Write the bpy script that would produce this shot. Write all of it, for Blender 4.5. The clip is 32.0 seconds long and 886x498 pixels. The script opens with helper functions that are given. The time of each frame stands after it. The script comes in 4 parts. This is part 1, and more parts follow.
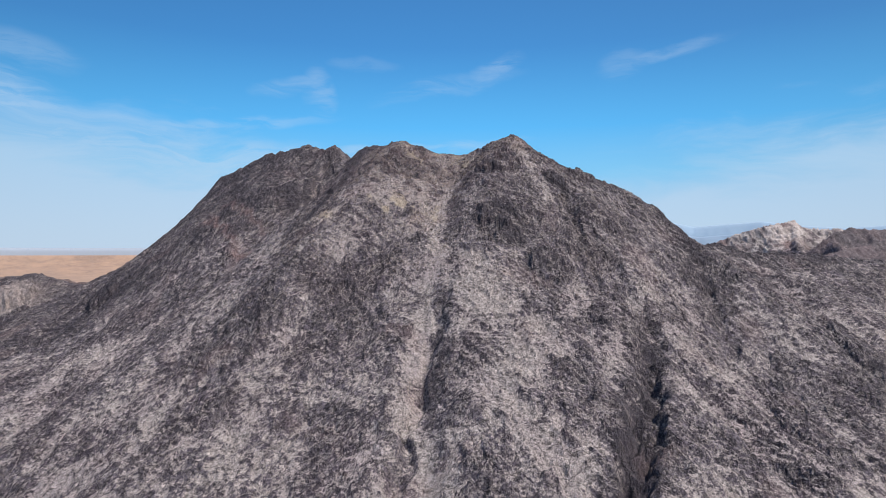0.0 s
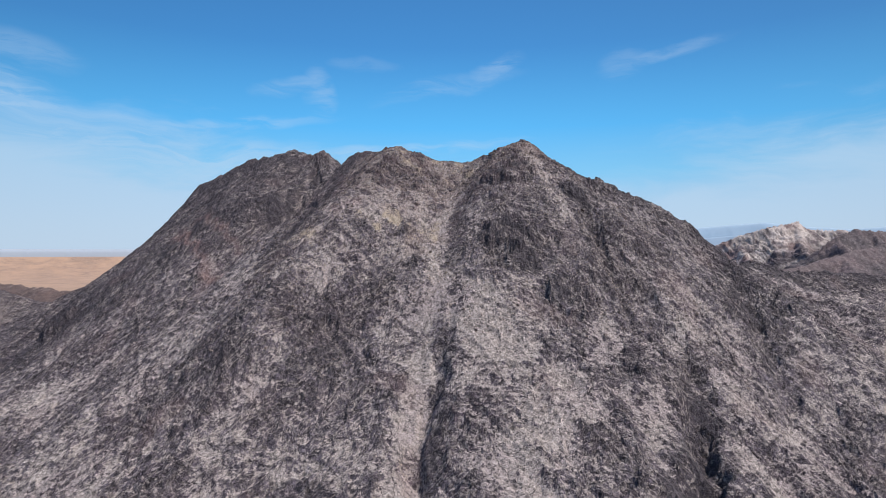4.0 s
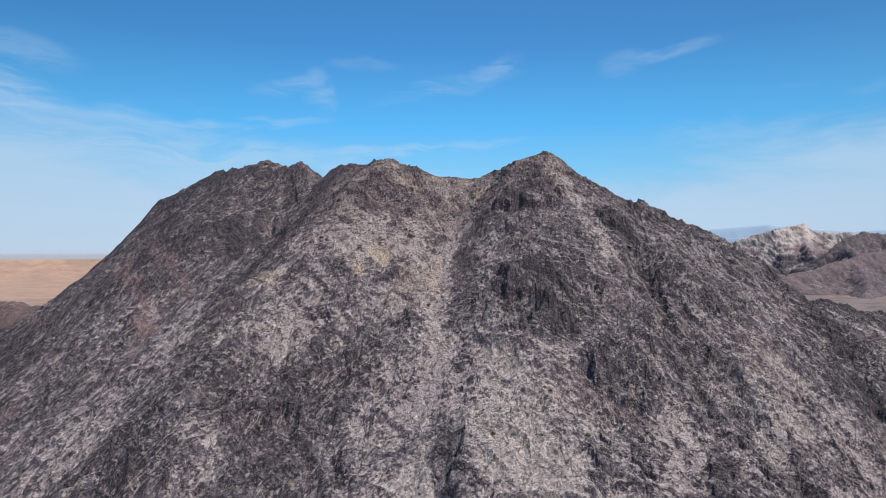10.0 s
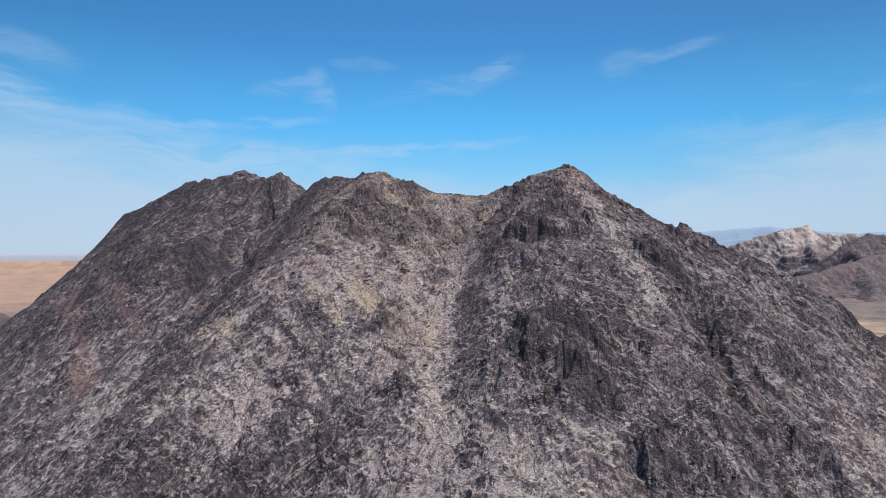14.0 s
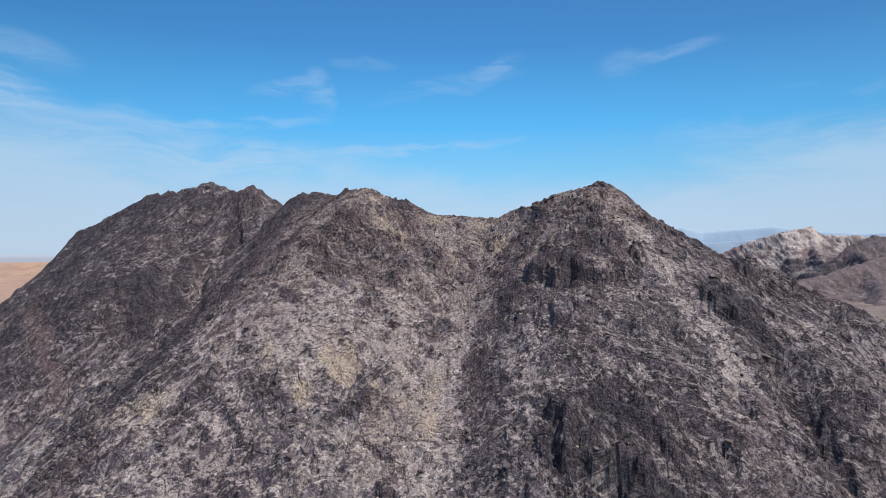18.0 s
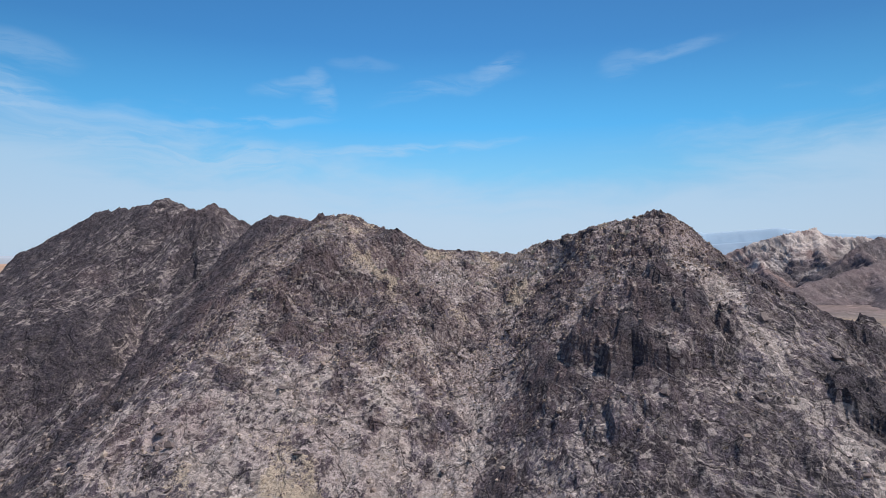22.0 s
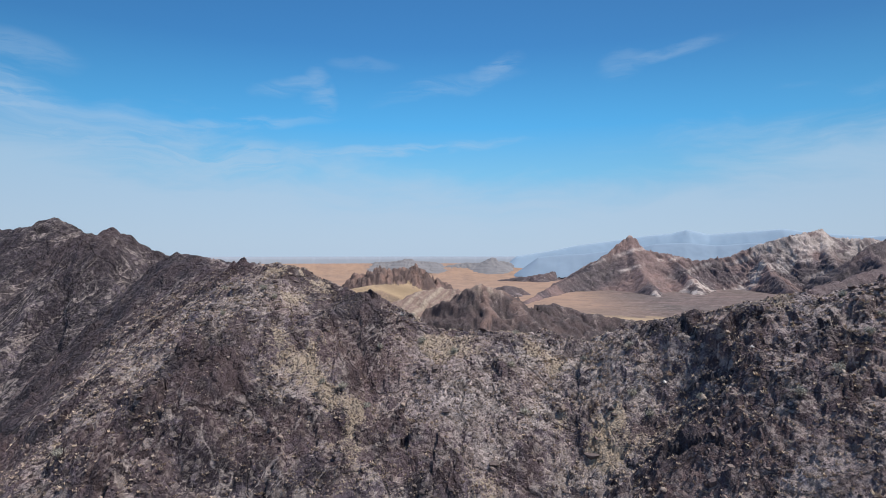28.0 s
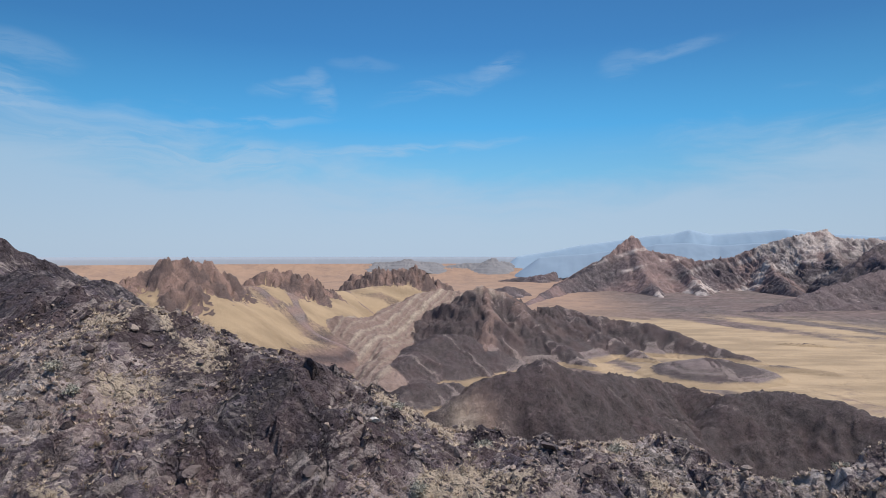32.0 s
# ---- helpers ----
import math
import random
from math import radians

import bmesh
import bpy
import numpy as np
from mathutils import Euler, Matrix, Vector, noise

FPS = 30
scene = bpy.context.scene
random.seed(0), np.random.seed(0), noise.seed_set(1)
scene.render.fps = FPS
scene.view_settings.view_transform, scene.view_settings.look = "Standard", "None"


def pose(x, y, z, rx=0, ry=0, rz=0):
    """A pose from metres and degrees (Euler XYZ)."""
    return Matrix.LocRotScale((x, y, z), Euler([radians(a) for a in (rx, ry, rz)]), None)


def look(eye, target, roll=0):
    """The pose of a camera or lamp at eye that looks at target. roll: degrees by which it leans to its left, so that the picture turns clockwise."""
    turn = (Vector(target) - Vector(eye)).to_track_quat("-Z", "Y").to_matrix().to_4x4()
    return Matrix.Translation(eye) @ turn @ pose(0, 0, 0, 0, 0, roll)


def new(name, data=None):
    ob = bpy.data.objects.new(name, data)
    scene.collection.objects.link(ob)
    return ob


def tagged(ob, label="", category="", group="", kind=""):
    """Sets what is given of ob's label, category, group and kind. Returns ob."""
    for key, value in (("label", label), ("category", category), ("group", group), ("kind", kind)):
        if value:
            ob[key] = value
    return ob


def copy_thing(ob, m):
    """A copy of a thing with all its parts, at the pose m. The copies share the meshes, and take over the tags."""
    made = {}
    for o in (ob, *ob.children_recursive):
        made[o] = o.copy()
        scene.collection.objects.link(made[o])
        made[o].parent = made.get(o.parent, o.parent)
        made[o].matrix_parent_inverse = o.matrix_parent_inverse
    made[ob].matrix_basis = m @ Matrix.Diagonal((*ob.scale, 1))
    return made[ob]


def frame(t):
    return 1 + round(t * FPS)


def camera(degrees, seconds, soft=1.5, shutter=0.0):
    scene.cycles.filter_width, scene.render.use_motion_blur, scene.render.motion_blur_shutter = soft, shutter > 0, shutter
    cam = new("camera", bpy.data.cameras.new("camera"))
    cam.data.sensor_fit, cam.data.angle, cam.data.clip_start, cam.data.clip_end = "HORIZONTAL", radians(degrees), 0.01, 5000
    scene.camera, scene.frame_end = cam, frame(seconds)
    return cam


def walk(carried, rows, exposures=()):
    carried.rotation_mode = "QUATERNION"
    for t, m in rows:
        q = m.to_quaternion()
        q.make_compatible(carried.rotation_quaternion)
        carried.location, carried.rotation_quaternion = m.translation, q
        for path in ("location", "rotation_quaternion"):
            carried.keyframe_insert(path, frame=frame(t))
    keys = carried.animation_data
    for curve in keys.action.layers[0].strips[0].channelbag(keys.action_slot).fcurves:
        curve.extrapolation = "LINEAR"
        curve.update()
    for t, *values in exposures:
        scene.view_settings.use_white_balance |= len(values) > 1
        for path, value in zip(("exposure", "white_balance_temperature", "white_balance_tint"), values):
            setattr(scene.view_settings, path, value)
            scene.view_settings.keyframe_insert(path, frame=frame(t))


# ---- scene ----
cam = camera(73.0, 32.0, 0.3)
TILT = 0.4
PATH = [
    (0.0, 0.0, 0.0, 130.0), (3.5, -0.32, 32.4, 138.36), (6.0, -0.55, 55.5, 144.38), (8.0, -0.8, 73.9, 149.2), (10.0, -0.95, 91.8, 154.1),
    (12.0, -1.05, 109.4, 159.1), (14.5, -1.19, 131.8, 165.2), (16.5, -1.38, 150.2, 169.95), (19.0, -1.52, 172.7, 175.6), (21.0, -1.7, 190.5, 180.2),
    (23.0, -1.9, 208.3, 185.0), (24.0, -1.99, 217.2, 187.4), (25.0, -2.1, 226.2, 189.7), (25.6, -2.22, 231.6, 190.5), (27.5, -2.88, 249.3, 191.6),
    (28.5, -3.19, 258.5, 192.12), (30.0, -3.6, 272.0, 192.79), (31.0, -3.9, 280.8, 193.12), (32.0, -4.15, 289.6, 193.4),
]
walk(cam, [(t, pose(x, y, z, 90 + TILT, 0, 0)) for t, x, y, z in PATH], [(0.0, 0.08), (14.0, 0.06), (24.0, 0.0), (32.0, -0.16)])

# ---- light ----
SUN_UP, SUN_ROUND = radians(61), radians(98)
sun_way = Vector((math.sin(SUN_ROUND) * math.cos(SUN_UP), math.cos(SUN_ROUND) * math.cos(SUN_UP), math.sin(SUN_UP)))
sun = new("sun", bpy.data.lights.new("sun", "SUN"))
sun.data.energy, sun.data.angle, sun.data.color = 5.0, radians(0.53), (1.0, 0.94, 0.87)
sun.matrix_world = look(sun_way * 900, (0, 0, 0))


class Nodes:
    """Short writing for shader trees: each call adds a node and gives its first output."""

    def __init__(self, tree):
        self.tree = tree

    def add(self, kind, inputs=(), **settings):
        node = self.tree.nodes.new(kind)
        for key, value in settings.items():
            setattr(node, key, value)
        for key, value in dict(inputs).items():
            if isinstance(value, bpy.types.NodeSocket):
                self.tree.links.new(value, node.inputs[key])
            else:
                node.inputs[key].default_value = value
        return node

    def math(self, op, a, b=0.0, c=0.0, clamp=False):
        return self.add("ShaderNodeMath", {0: a, 1: b, 2: c}, operation=op, use_clamp=clamp).outputs[0]

    def mix(self, how, a, b, op="MIX"):
        node = self.add("ShaderNodeMix", {0: how}, data_type="RGBA", blend_type=op)
        for slot, value in ((6, a), (7, b)):
            if isinstance(value, bpy.types.NodeSocket):
                self.tree.links.new(value, node.inputs[slot])
            else:
                node.inputs[slot].default_value = (*value[:3], 1)
        return node.outputs[2]

    def step(self, value, low, high, to_low=0.0, to_high=1.0):
        return self.add("ShaderNodeMapRange", {0: value, 1: low, 2: high, 3: to_low, 4: to_high}, interpolation_type="SMOOTHSTEP").outputs[0]

    def noise(self, where, scale, detail=4.0, rough=0.55, warp=0.0):
        return self.add("ShaderNodeTexNoise", {"Vector": where, "Scale": scale, "Detail": detail, "Roughness": rough, "Distortion": warp}).outputs[0]

    def trend(self, where, way, along):
        """Coordinates that are drawn out along one direction."""
        d = Vector(way).normalized()
        e = d.orthogonal().normalized()
        g = d.cross(e)
        dots = [self.add("ShaderNodeVectorMath", {0: where, 1: tuple(v * k)}, operation="DOT_PRODUCT").outputs["Value"] for v, k in ((d, along), (e, 1.0), (g, 1.0))]
        return self.add("ShaderNodeCombineXYZ", {0: dots[0], 1: dots[1], 2: dots[2]}).outputs[0]

    def mapped(self, where, turn=(0, 0, 0), scale=(1, 1, 1)):
        return self.add("ShaderNodeMapping", {0: where, 2: turn, 3: scale}).outputs[0]


def make_sky():
    world = bpy.data.worlds.new("sky")
    scene.world = world
    world.use_nodes = True
    n = Nodes(world.node_tree)
    back = next(x for x in world.node_tree.nodes if x.type == "BACKGROUND")
    sky = n.add("ShaderNodeTexSky", sky_type="NISHITA", sun_disc=False, sun_elevation=SUN_UP, sun_rotation=SUN_ROUND, altitude=900.0, air_density=1.0,
                dust_density=0.6, ozone_density=2.5)
    where = n.add("ShaderNodeTexCoord").outputs["Generated"]
    x, y, z = n.add("ShaderNodeSeparateXYZ", {0: where}).outputs
    round_about = n.math("ARCTAN2", x, y)
    up = n.math("ARCSINE", z)
    flat = n.add("ShaderNodeCombineXYZ", {0: round_about, 1: up}).outputs[0]
    # the blue deepens from the hazy horizon upwards
    blue = n.add("ShaderNodeValToRGB", {0: n.step(up, -0.02, 0.5)})
    stops = blue.color_ramp.elements
    stops[0].position, stops[0].color = 0.0, (0.43, 0.59, 0.78, 1)
    stops[1].position, stops[1].color = 1.0, (0.035, 0.19, 0.5, 1)
    for place, colour in ((0.06, (0.37, 0.59, 0.82, 1)), (0.2, (0.2, 0.57, 0.9, 1)), (0.4, (0.08, 0.47, 0.93, 1)), (0.75, (0.042, 0.26, 0.64, 1))):
        stops.new(place).color = colour
    glow = n.math("ADD", n.math("MULTIPLY", n.math("COSINE", n.math("MULTIPLY", n.math("SUBTRACT", round_about, -0.03), 2.2)), 2.4), 8.4)
    scaled = n.mix(1.0, blue.outputs[0], n.add("ShaderNodeCombineXYZ", {0: glow, 1: glow, 2: glow}).outputs[0], "MULTIPLY")
    # high thin cloud: wisps that lie along the wind, and a milky veil low down
    warp = n.add("ShaderNodeVectorMath", {0: flat, 1: n.add("ShaderNodeVectorMath", {0: n.add("ShaderNodeTexNoise", {"Vector": flat, "Scale": 9.0, "Detail": 3.0}).outputs[1], 1: (0.06, 0.04, 0)},
                                                           operation="MULTIPLY").outputs[0]}).outputs[0]
    warp = n.add("ShaderNodeVectorMath", {0: warp, 1: (0.03, 0.02, 0)}, operation="SUBTRACT").outputs[0]
    fine = n.noise(n.mapped(warp, (0, 0, radians(-14)), (5.0, 26.0, 1)), 1.5, 7.0, 0.62, 0.6)
    broad = n.noise(n.mapped(warp, (0, 0, radians(-5)), (2.0, 9.0, 1)), 1.4, 6.0, 0.6, 0.5)
    px, py, pz = n.add("ShaderNodeSeparateXYZ", {0: warp}).outputs
    cloud = 0.0
    for az, el, wide, high, turn, most in ((-0.25, 0.268, 0.05, 0.012, 8, 0.26), (-0.205, 0.258, 0.022, 0.034, 14, 0.28), (0.085, 0.3, 0.045, 0.014, 26, 0.27), (0.01, 0.272, 0.1, 0.014, 11, 0.17),
                                           (0.35, 0.302, 0.08, 0.01, 11, 0.22), (0.29, 0.292, 0.035, 0.02, 10, 0.16), (-0.13, 0.305, 0.05, 0.009, 0, 0.11), (-0.4, 0.192, 0.17, 0.012, 7, 0.36),
                                           (-0.64, 0.2, 0.12, 0.04, -14, 0.5), (-0.62, 0.275, 0.06, 0.02, -2, 0.2), (-0.12, 0.165, 0.2, 0.009, 5, 0.42), (-0.42, 0.15, 0.22, 0.03, -3, 0.5)):
        dx, dy = n.math("SUBTRACT", px, az), n.math("SUBTRACT", py, el)
        c, s = math.cos(radians(turn)), math.sin(radians(turn))
        a = n.math("ADD", n.math("MULTIPLY", dx, c / wide), n.math("MULTIPLY", dy, s / wide))
        b = n.math("ADD", n.math("MULTIPLY", dx, -s / high), n.math("MULTIPLY", dy, c / high))
        r = n.math("ADD", n.math("MULTIPLY", a, a), n.math("MULTIPLY", b, b))
        cloud = n.math("MAXIMUM", cloud, n.math("MULTIPLY", n.step(r, 2.2, 0.0), most))
    wisps = n.math("MULTIPLY", cloud, n.step(fine, 0.34, 0.62))
    # the bank's upper edge stands higher to both sides than ahead
    edge = n.math("ADD", n.math("MULTIPLY", n.math("ABSOLUTE", n.math("SUBTRACT", px, 0.08)), 0.15), 0.092)
    bank = n.step(n.math("SUBTRACT", n.math("ADD", edge, n.math("MULTIPLY", n.math("SUBTRACT", broad, 0.5), 0.3)), py), -0.05, 0.07, 0.0, 0.62)
    cover = n.math("MAXIMUM", wisps, bank)
    colour = n.mix(cover, n.mix(0.2, scaled, sky.outputs[0]), CLOUD_TINT)
    world.node_tree.links.new(colour, back.inputs[0])
    back.inputs[1].default_value = 0.1


CLOUD_TINT = (5.0, 6.4, 8.1)
make_sky()

# ---- materials ----
def rock_material(name, dark, light, scree, sand, warm, pale, fine=1.0, bump=1.0, veins=0.0, ledge=0.84, ledges=0.0, mottle=0.9, lean=0.35):
    """Broken desert rock: varnished stone, with pale gravel, blown sand, rusty and chalky rock where the ground's cover says so."""
    m = bpy.data.materials.new(name)
    m.use_nodes = True
    n = Nodes(m.node_tree)
    shader = next(x for x in m.node_tree.nodes if x.type == "BSDF_PRINCIPLED")
    where = n.add("ShaderNodeTexCoord").outputs["Object"]
    cover = n.add("ShaderNodeAttribute", attribute_name="cover")
    c_scree, c_sand, c_warm = n.add("ShaderNodeSeparateColor", {0: cover.outputs["Color"]}).outputs[:3]
    c_scree = n.math("MULTIPLY_ADD", c_scree, 1.6, -0.5)
    c_pale = cover.outputs["Alpha"]
    big = n.noise(where, 0.035 * min(1, fine * 2), 5.0, 0.6)
    mid = n.noise(where, 0.24 * fine, 9.0, 0.72, 0.5)
    small = n.noise(where, 1.5 * fine, 8.0, 0.74, 0.3)
    grit = n.noise(where, 5.0 * fine, 6.0, 0.7)
    cells = n.add("ShaderNodeTexVoronoi", {"Vector": where, "Scale": 0.8 * fine, "Randomness": 1.0}, feature="F1")
    stones = n.add("ShaderNodeTexVoronoi", {"Vector": where, "Scale": 2.2 * fine, "Randomness": 1.0}, feature="F1")
    pebbles = n.add("ShaderNodeTexVoronoi", {"Vector": where, "Scale": 6.5 * fine, "Randomness": 1.0}, feature="F1")
    c_pebble = n.add("ShaderNodeSeparateColor", {0: pebbles.outputs["Color"]}).outputs
    c_cell = n.add("ShaderNodeSeparateColor", {0: cells.outputs["Color"]}).outputs
    c_stone = n.add("ShaderNodeSeparateColor", {0: stones.outputs["Color"]}).outputs
    level = n.add("ShaderNodeSeparateXYZ", {0: n.add("ShaderNodeNewGeometry").outputs["True Normal"]}).outputs[2]
    # the beds' trend: streaks that run down and outwards to either side
    streaks = [n.noise(n.trend(where, way, 0.28), 0.8 * fine, 6.0, 0.7, 1.1) for way in ((-0.55, -0.55, -0.63), (0.72, -0.42, -0.55))]
    east = n.step(n.add("ShaderNodeSeparateXYZ", {0: where}).outputs[0], -22, 22)
    streak = n.add("ShaderNodeMix", {0: east, 2: streaks[0], 3: streaks[1]}).outputs[0]
    stone = n.mix(n.step(n.math("MULTIPLY_ADD", n.math("SUBTRACT", c_scree, 0.26), 0.4, mid), 0.46, 0.57), dark, light)
    stone = n.mix(n.step(streak, 0.5, 0.6, 0.0, lean), stone, tuple(v * 1.15 for v in light))
    stone = n.mix(n.step(streak, 0.46, 0.38, 0.0, 1.2 * lean), stone, tuple(v * 0.6 for v in dark))
    stone = n.mix(n.step(big, 0.4, 0.62, 0.0, 0.6), stone, (dark[0] * 1.5, dark[1] * 1.25, dark[2] * 1.25))
    stone = n.mix(n.math("MULTIPLY", c_cell[0], 0.6), stone, tuple(v * 0.6 for v in dark))
    stone = n.mix(n.step(small, 0.545, 0.6, 0.0, 0.8), stone, light)
    stone = n.mix(n.step(grit, 0.55, 0.62, 0.0, 0.35), stone, tuple(v * 0.45 for v in dark))
    if veins:
        stone = n.mix(n.step(c_scree, 0.02, -0.3, 0.0, 0.85), stone, n.mix(c_stone[0], tuple(v * 0.8 for v in dark), tuple(v * 1.5 for v in dark)))
    # pale gravel and dry tufts gather on the ledges, each stone in one tone
    how = n.math("ADD", n.math("MULTIPLY_ADD", c_scree, 1.3, -0.1), n.math("MULTIPLY", n.math("SUBTRACT", small, 0.5), 1.15))
    how = n.math("ADD", how, n.math("MULTIPLY", n.math("SUBTRACT", streak, 0.5), 2.6 * lean))
    how = n.math("ADD", how, n.math("MULTIPLY", n.math("SUBTRACT", c_stone[1], 0.5), 0.25))
    how = n.math("ADD", how, n.math("MULTIPLY", n.math("SUBTRACT", grit, 0.5), 0.8))
    how = n.math("ADD", how, n.math("MULTIPLY", n.math("SUBTRACT", level, ledge), ledges))
    gravel = n.mix(c_stone[0], tuple(v * 0.55 for v in scree), tuple(v * 1.35 for v in scree))
    gravel = n.mix(n.step(big, 0.45, 0.6, 0.0, 0.7), gravel, (scree[0] * 0.92, scree[1] * 0.88, scree[2] * 0.95))
    stone = n.mix(n.step(how, 0.41, 0.52, 0.0, 0.9), stone, gravel)
    speck = n.add("ShaderNodeHueSaturation", {"Value": n.math("ADD", n.math("ADD", n.math("MULTIPLY", c_stone[2], 0.45), n.math("MULTIPLY", c_cell[2], 0.35)), n.math("MULTIPLY_ADD", c_pebble[0], mottle, 0.6 - 0.45 * mottle)), "Color": stone})
    stone = n.mix(n.step(c_pebble[1], 0.86, 0.9, 0.0, 0.55 * min(1.0, mottle)), speck.outputs[0], scree)
    if veins:
        # single stones, pale ones and dark ones, stand out of the mass
        stone = n.mix(n.math("MULTIPLY", n.step(c_stone[1], 0.9, 0.93, 0.0, 0.4), n.step(c_scree, -0.25, 0.05, 0.1, 1.0)), stone, n.mix(c_stone[0], tuple(v * 0.6 for v in scree), tuple(v * 1.25 for v in scree)))
        stone = n.mix(n.step(c_stone[1], 0.16, 0.12, 0.0, 0.45), stone, tuple(v * 0.55 for v in dark))
        near_heart = n.math("MULTIPLY", n.step(cells.outputs["Distance"], 0.5, 0.35), n.step(c_scree, -0.2, 0.12))
        stone = n.mix(n.math("MULTIPLY", n.step(n.math("MULTIPLY_ADD", c_scree, 0.25, c_cell[1]), 0.88, 0.9, 0.0, 0.6), near_heart), stone, n.mix(c_cell[0], tuple(v * 0.7 for v in scree), tuple(v * 1.3 for v in scree)))
        stone = n.mix(n.math("MULTIPLY", n.step(c_cell[2], 0.2, 0.17, 0.0, 0.6), near_heart), stone, tuple(v * 0.6 for v in dark))
        # thin pale ledges that run down and outwards, with finer ones across them
        for far, _, size, width, much in ((0.4, 0.5, 0.1, 0.010, 0.85), (0.22, 0.8, 0.3, 0.012, 0.35)):
            runs = [n.noise(n.trend(where, way, k), size, 4.0, 0.6, 1.3) for way, k in (((-0.62, -0.5, -0.6), far), ((0.75, -0.4, -0.52), far))]
            for k, run in enumerate(runs):
                side = n.step(east, 0.0, 1.0, 1.0 if k == 0 else 0.35, 0.45 if k == 0 else 1.0)
                line = n.step(n.math("ABSOLUTE", n.math("SUBTRACT", run, 0.5)), width * 1.6, width * 0.5)
                line = n.math("MULTIPLY", n.math("MULTIPLY", line, side), n.math("MULTIPLY", n.step(small, 0.4, 0.5), n.step(c_scree, -0.3, 0.0, 0.15, 1.0)))
                stone = n.mix(n.math("MULTIPLY", line, veins * much), stone, tuple(v * 1.1 for v in scree))
    bent = n.add("ShaderNodeVectorMath", {0: where, 1: n.add("ShaderNodeVectorMath", {0: n.add("ShaderNodeTexNoise", {"Vector": where, "Scale": 0.35 * fine, "Detail": 4.0, "Roughness": 0.6}).outputs[1], 3: 3.2 / fine},
                                                           operation="SCALE").outputs[0]}, operation="ADD").outputs[0]
    joints = [n.add("ShaderNodeTexVoronoi", {"Vector": n.mapped(bent, (0.3, 0.2, 0.5), (1.0, 1.0, 0.6)), "Scale": k * fine, "Randomness": 1.0}, feature="DISTANCE_TO_EDGE").outputs["Distance"] for k in (0.16, 0.55)]
    crack = n.math("MAXIMUM", n.step(joints[0], 0.035, 0.0), n.math("MULTIPLY", n.step(joints[1], 0.07, 0.01), n.step(mid, 0.42, 0.58, 0.0, 0.45)))
    crack = n.math("MULTIPLY", crack, n.step(small, 0.38, 0.55, 0.2, 1.0))
    # the crevices' shade is painted in as dark colour along the cracks
    stone = n.mix(n.math("MULTIPLY", crack, 0.55 if veins else 0.3), stone, tuple(v * 0.45 for v in dark))
    stone = n.mix(n.math("MULTIPLY", c_warm, n.step(mid, 0.34, 0.6, 0.55, 0.97)), stone, n.mix(n.math("MULTIPLY", c_cell[1], mottle), tuple(v * 0.8 for v in warm), tuple(v * 1.25 for v in warm)))
    stone = n.mix(n.math("MULTIPLY", c_pale, n.step(mid, 0.38, 0.58, 0.55, 0.97)), stone, n.mix(c_cell[2], tuple(v * 0.75 for v in pale), tuple(v * 1.1 for v in pale)))
    broken = n.math("ADD", n.math("MULTIPLY", n.math("SUBTRACT", mid, 0.5), 0.9), n.math("MULTIPLY", n.math("SUBTRACT", n.math("ADD", small, grit), 1.0), 1.1 if veins else 0.3))
    drift = n.step(n.math("ADD", c_sand, broken), 0.4 if veins else 0.28, 0.56 if veins else 0.72)
    dune = n.mix(n.step(n.noise(n.mapped(where, (0, 0, radians(12)), (0.5, 1.6, 1)), 0.012, 6.0, 0.6), 0.38, 0.62), sand, tuple(v * 0.72 for v in sand))
    stone = n.mix(drift, stone, dune)
    m.node_tree.links.new(stone, shader.inputs["Base Color"])
    shader.inputs["Roughness"].default_value = 0.85
    shader.inputs["Specular IOR Level"].default_value = 0.3
    relief = n.math("ADD", n.math("MULTIPLY", mid, 1.0), n.math("ADD", n.math("MULTIPLY", small, 0.4), n.math("MULTIPLY", grit, 0.12)))
    relief = n.math("ADD", relief, n.math("MULTIPLY", streak, 1.1 * lean))
    relief = n.math("ADD", relief, n.math("MULTIPLY", pebbles.outputs["Distance"], -0.07))
    relief = n.math("ADD", relief, n.math("MULTIPLY", n.math("ADD", stones.outputs["Distance"], n.math("MULTIPLY", c_stone[2], 0.6)), -0.2))
    relief = n.math("ADD", relief, n.math("MULTIPLY", crack, -0.35))
    lump = n.add("ShaderNodeBump", {"Strength": 1.0, "Distance": bump, "Height": relief})
    m.node_tree.links.new(lump.outputs[0], shader.inputs["Normal"])
    return m


DARK, LIGHT, SCREE = (0.039, 0.031, 0.039), (0.155, 0.126, 0.15), (0.41, 0.345, 0.315)
SAND = (0.45, 0.325, 0.205)
mountain_rock = rock_material("varnished_rock", DARK, LIGHT, SCREE, (0.53, 0.42, 0.32), (0.25, 0.16, 0.15), (0.42, 0.34, 0.31), 1.0, 0.95, 0.8, 0.84, 0.9, 0.4, 0.2)
foothill_rock = rock_material("foothill_rock", (0.068, 0.053, 0.055), (0.125, 0.098, 0.096), (0.27, 0.215, 0.195), SAND, (0.31, 0.2, 0.165), (0.56, 0.45, 0.35), 0.85, 1.2, 0.0, 0.84, 0.5, 0.8)
range_rock = rock_material("range_rock", (0.09, 0.074, 0.08), (0.16, 0.13, 0.135), (0.25, 0.2, 0.195), SAND, (0.31, 0.205, 0.185), (0.62, 0.53, 0.48), 0.07, 5.0, mottle=0.5)
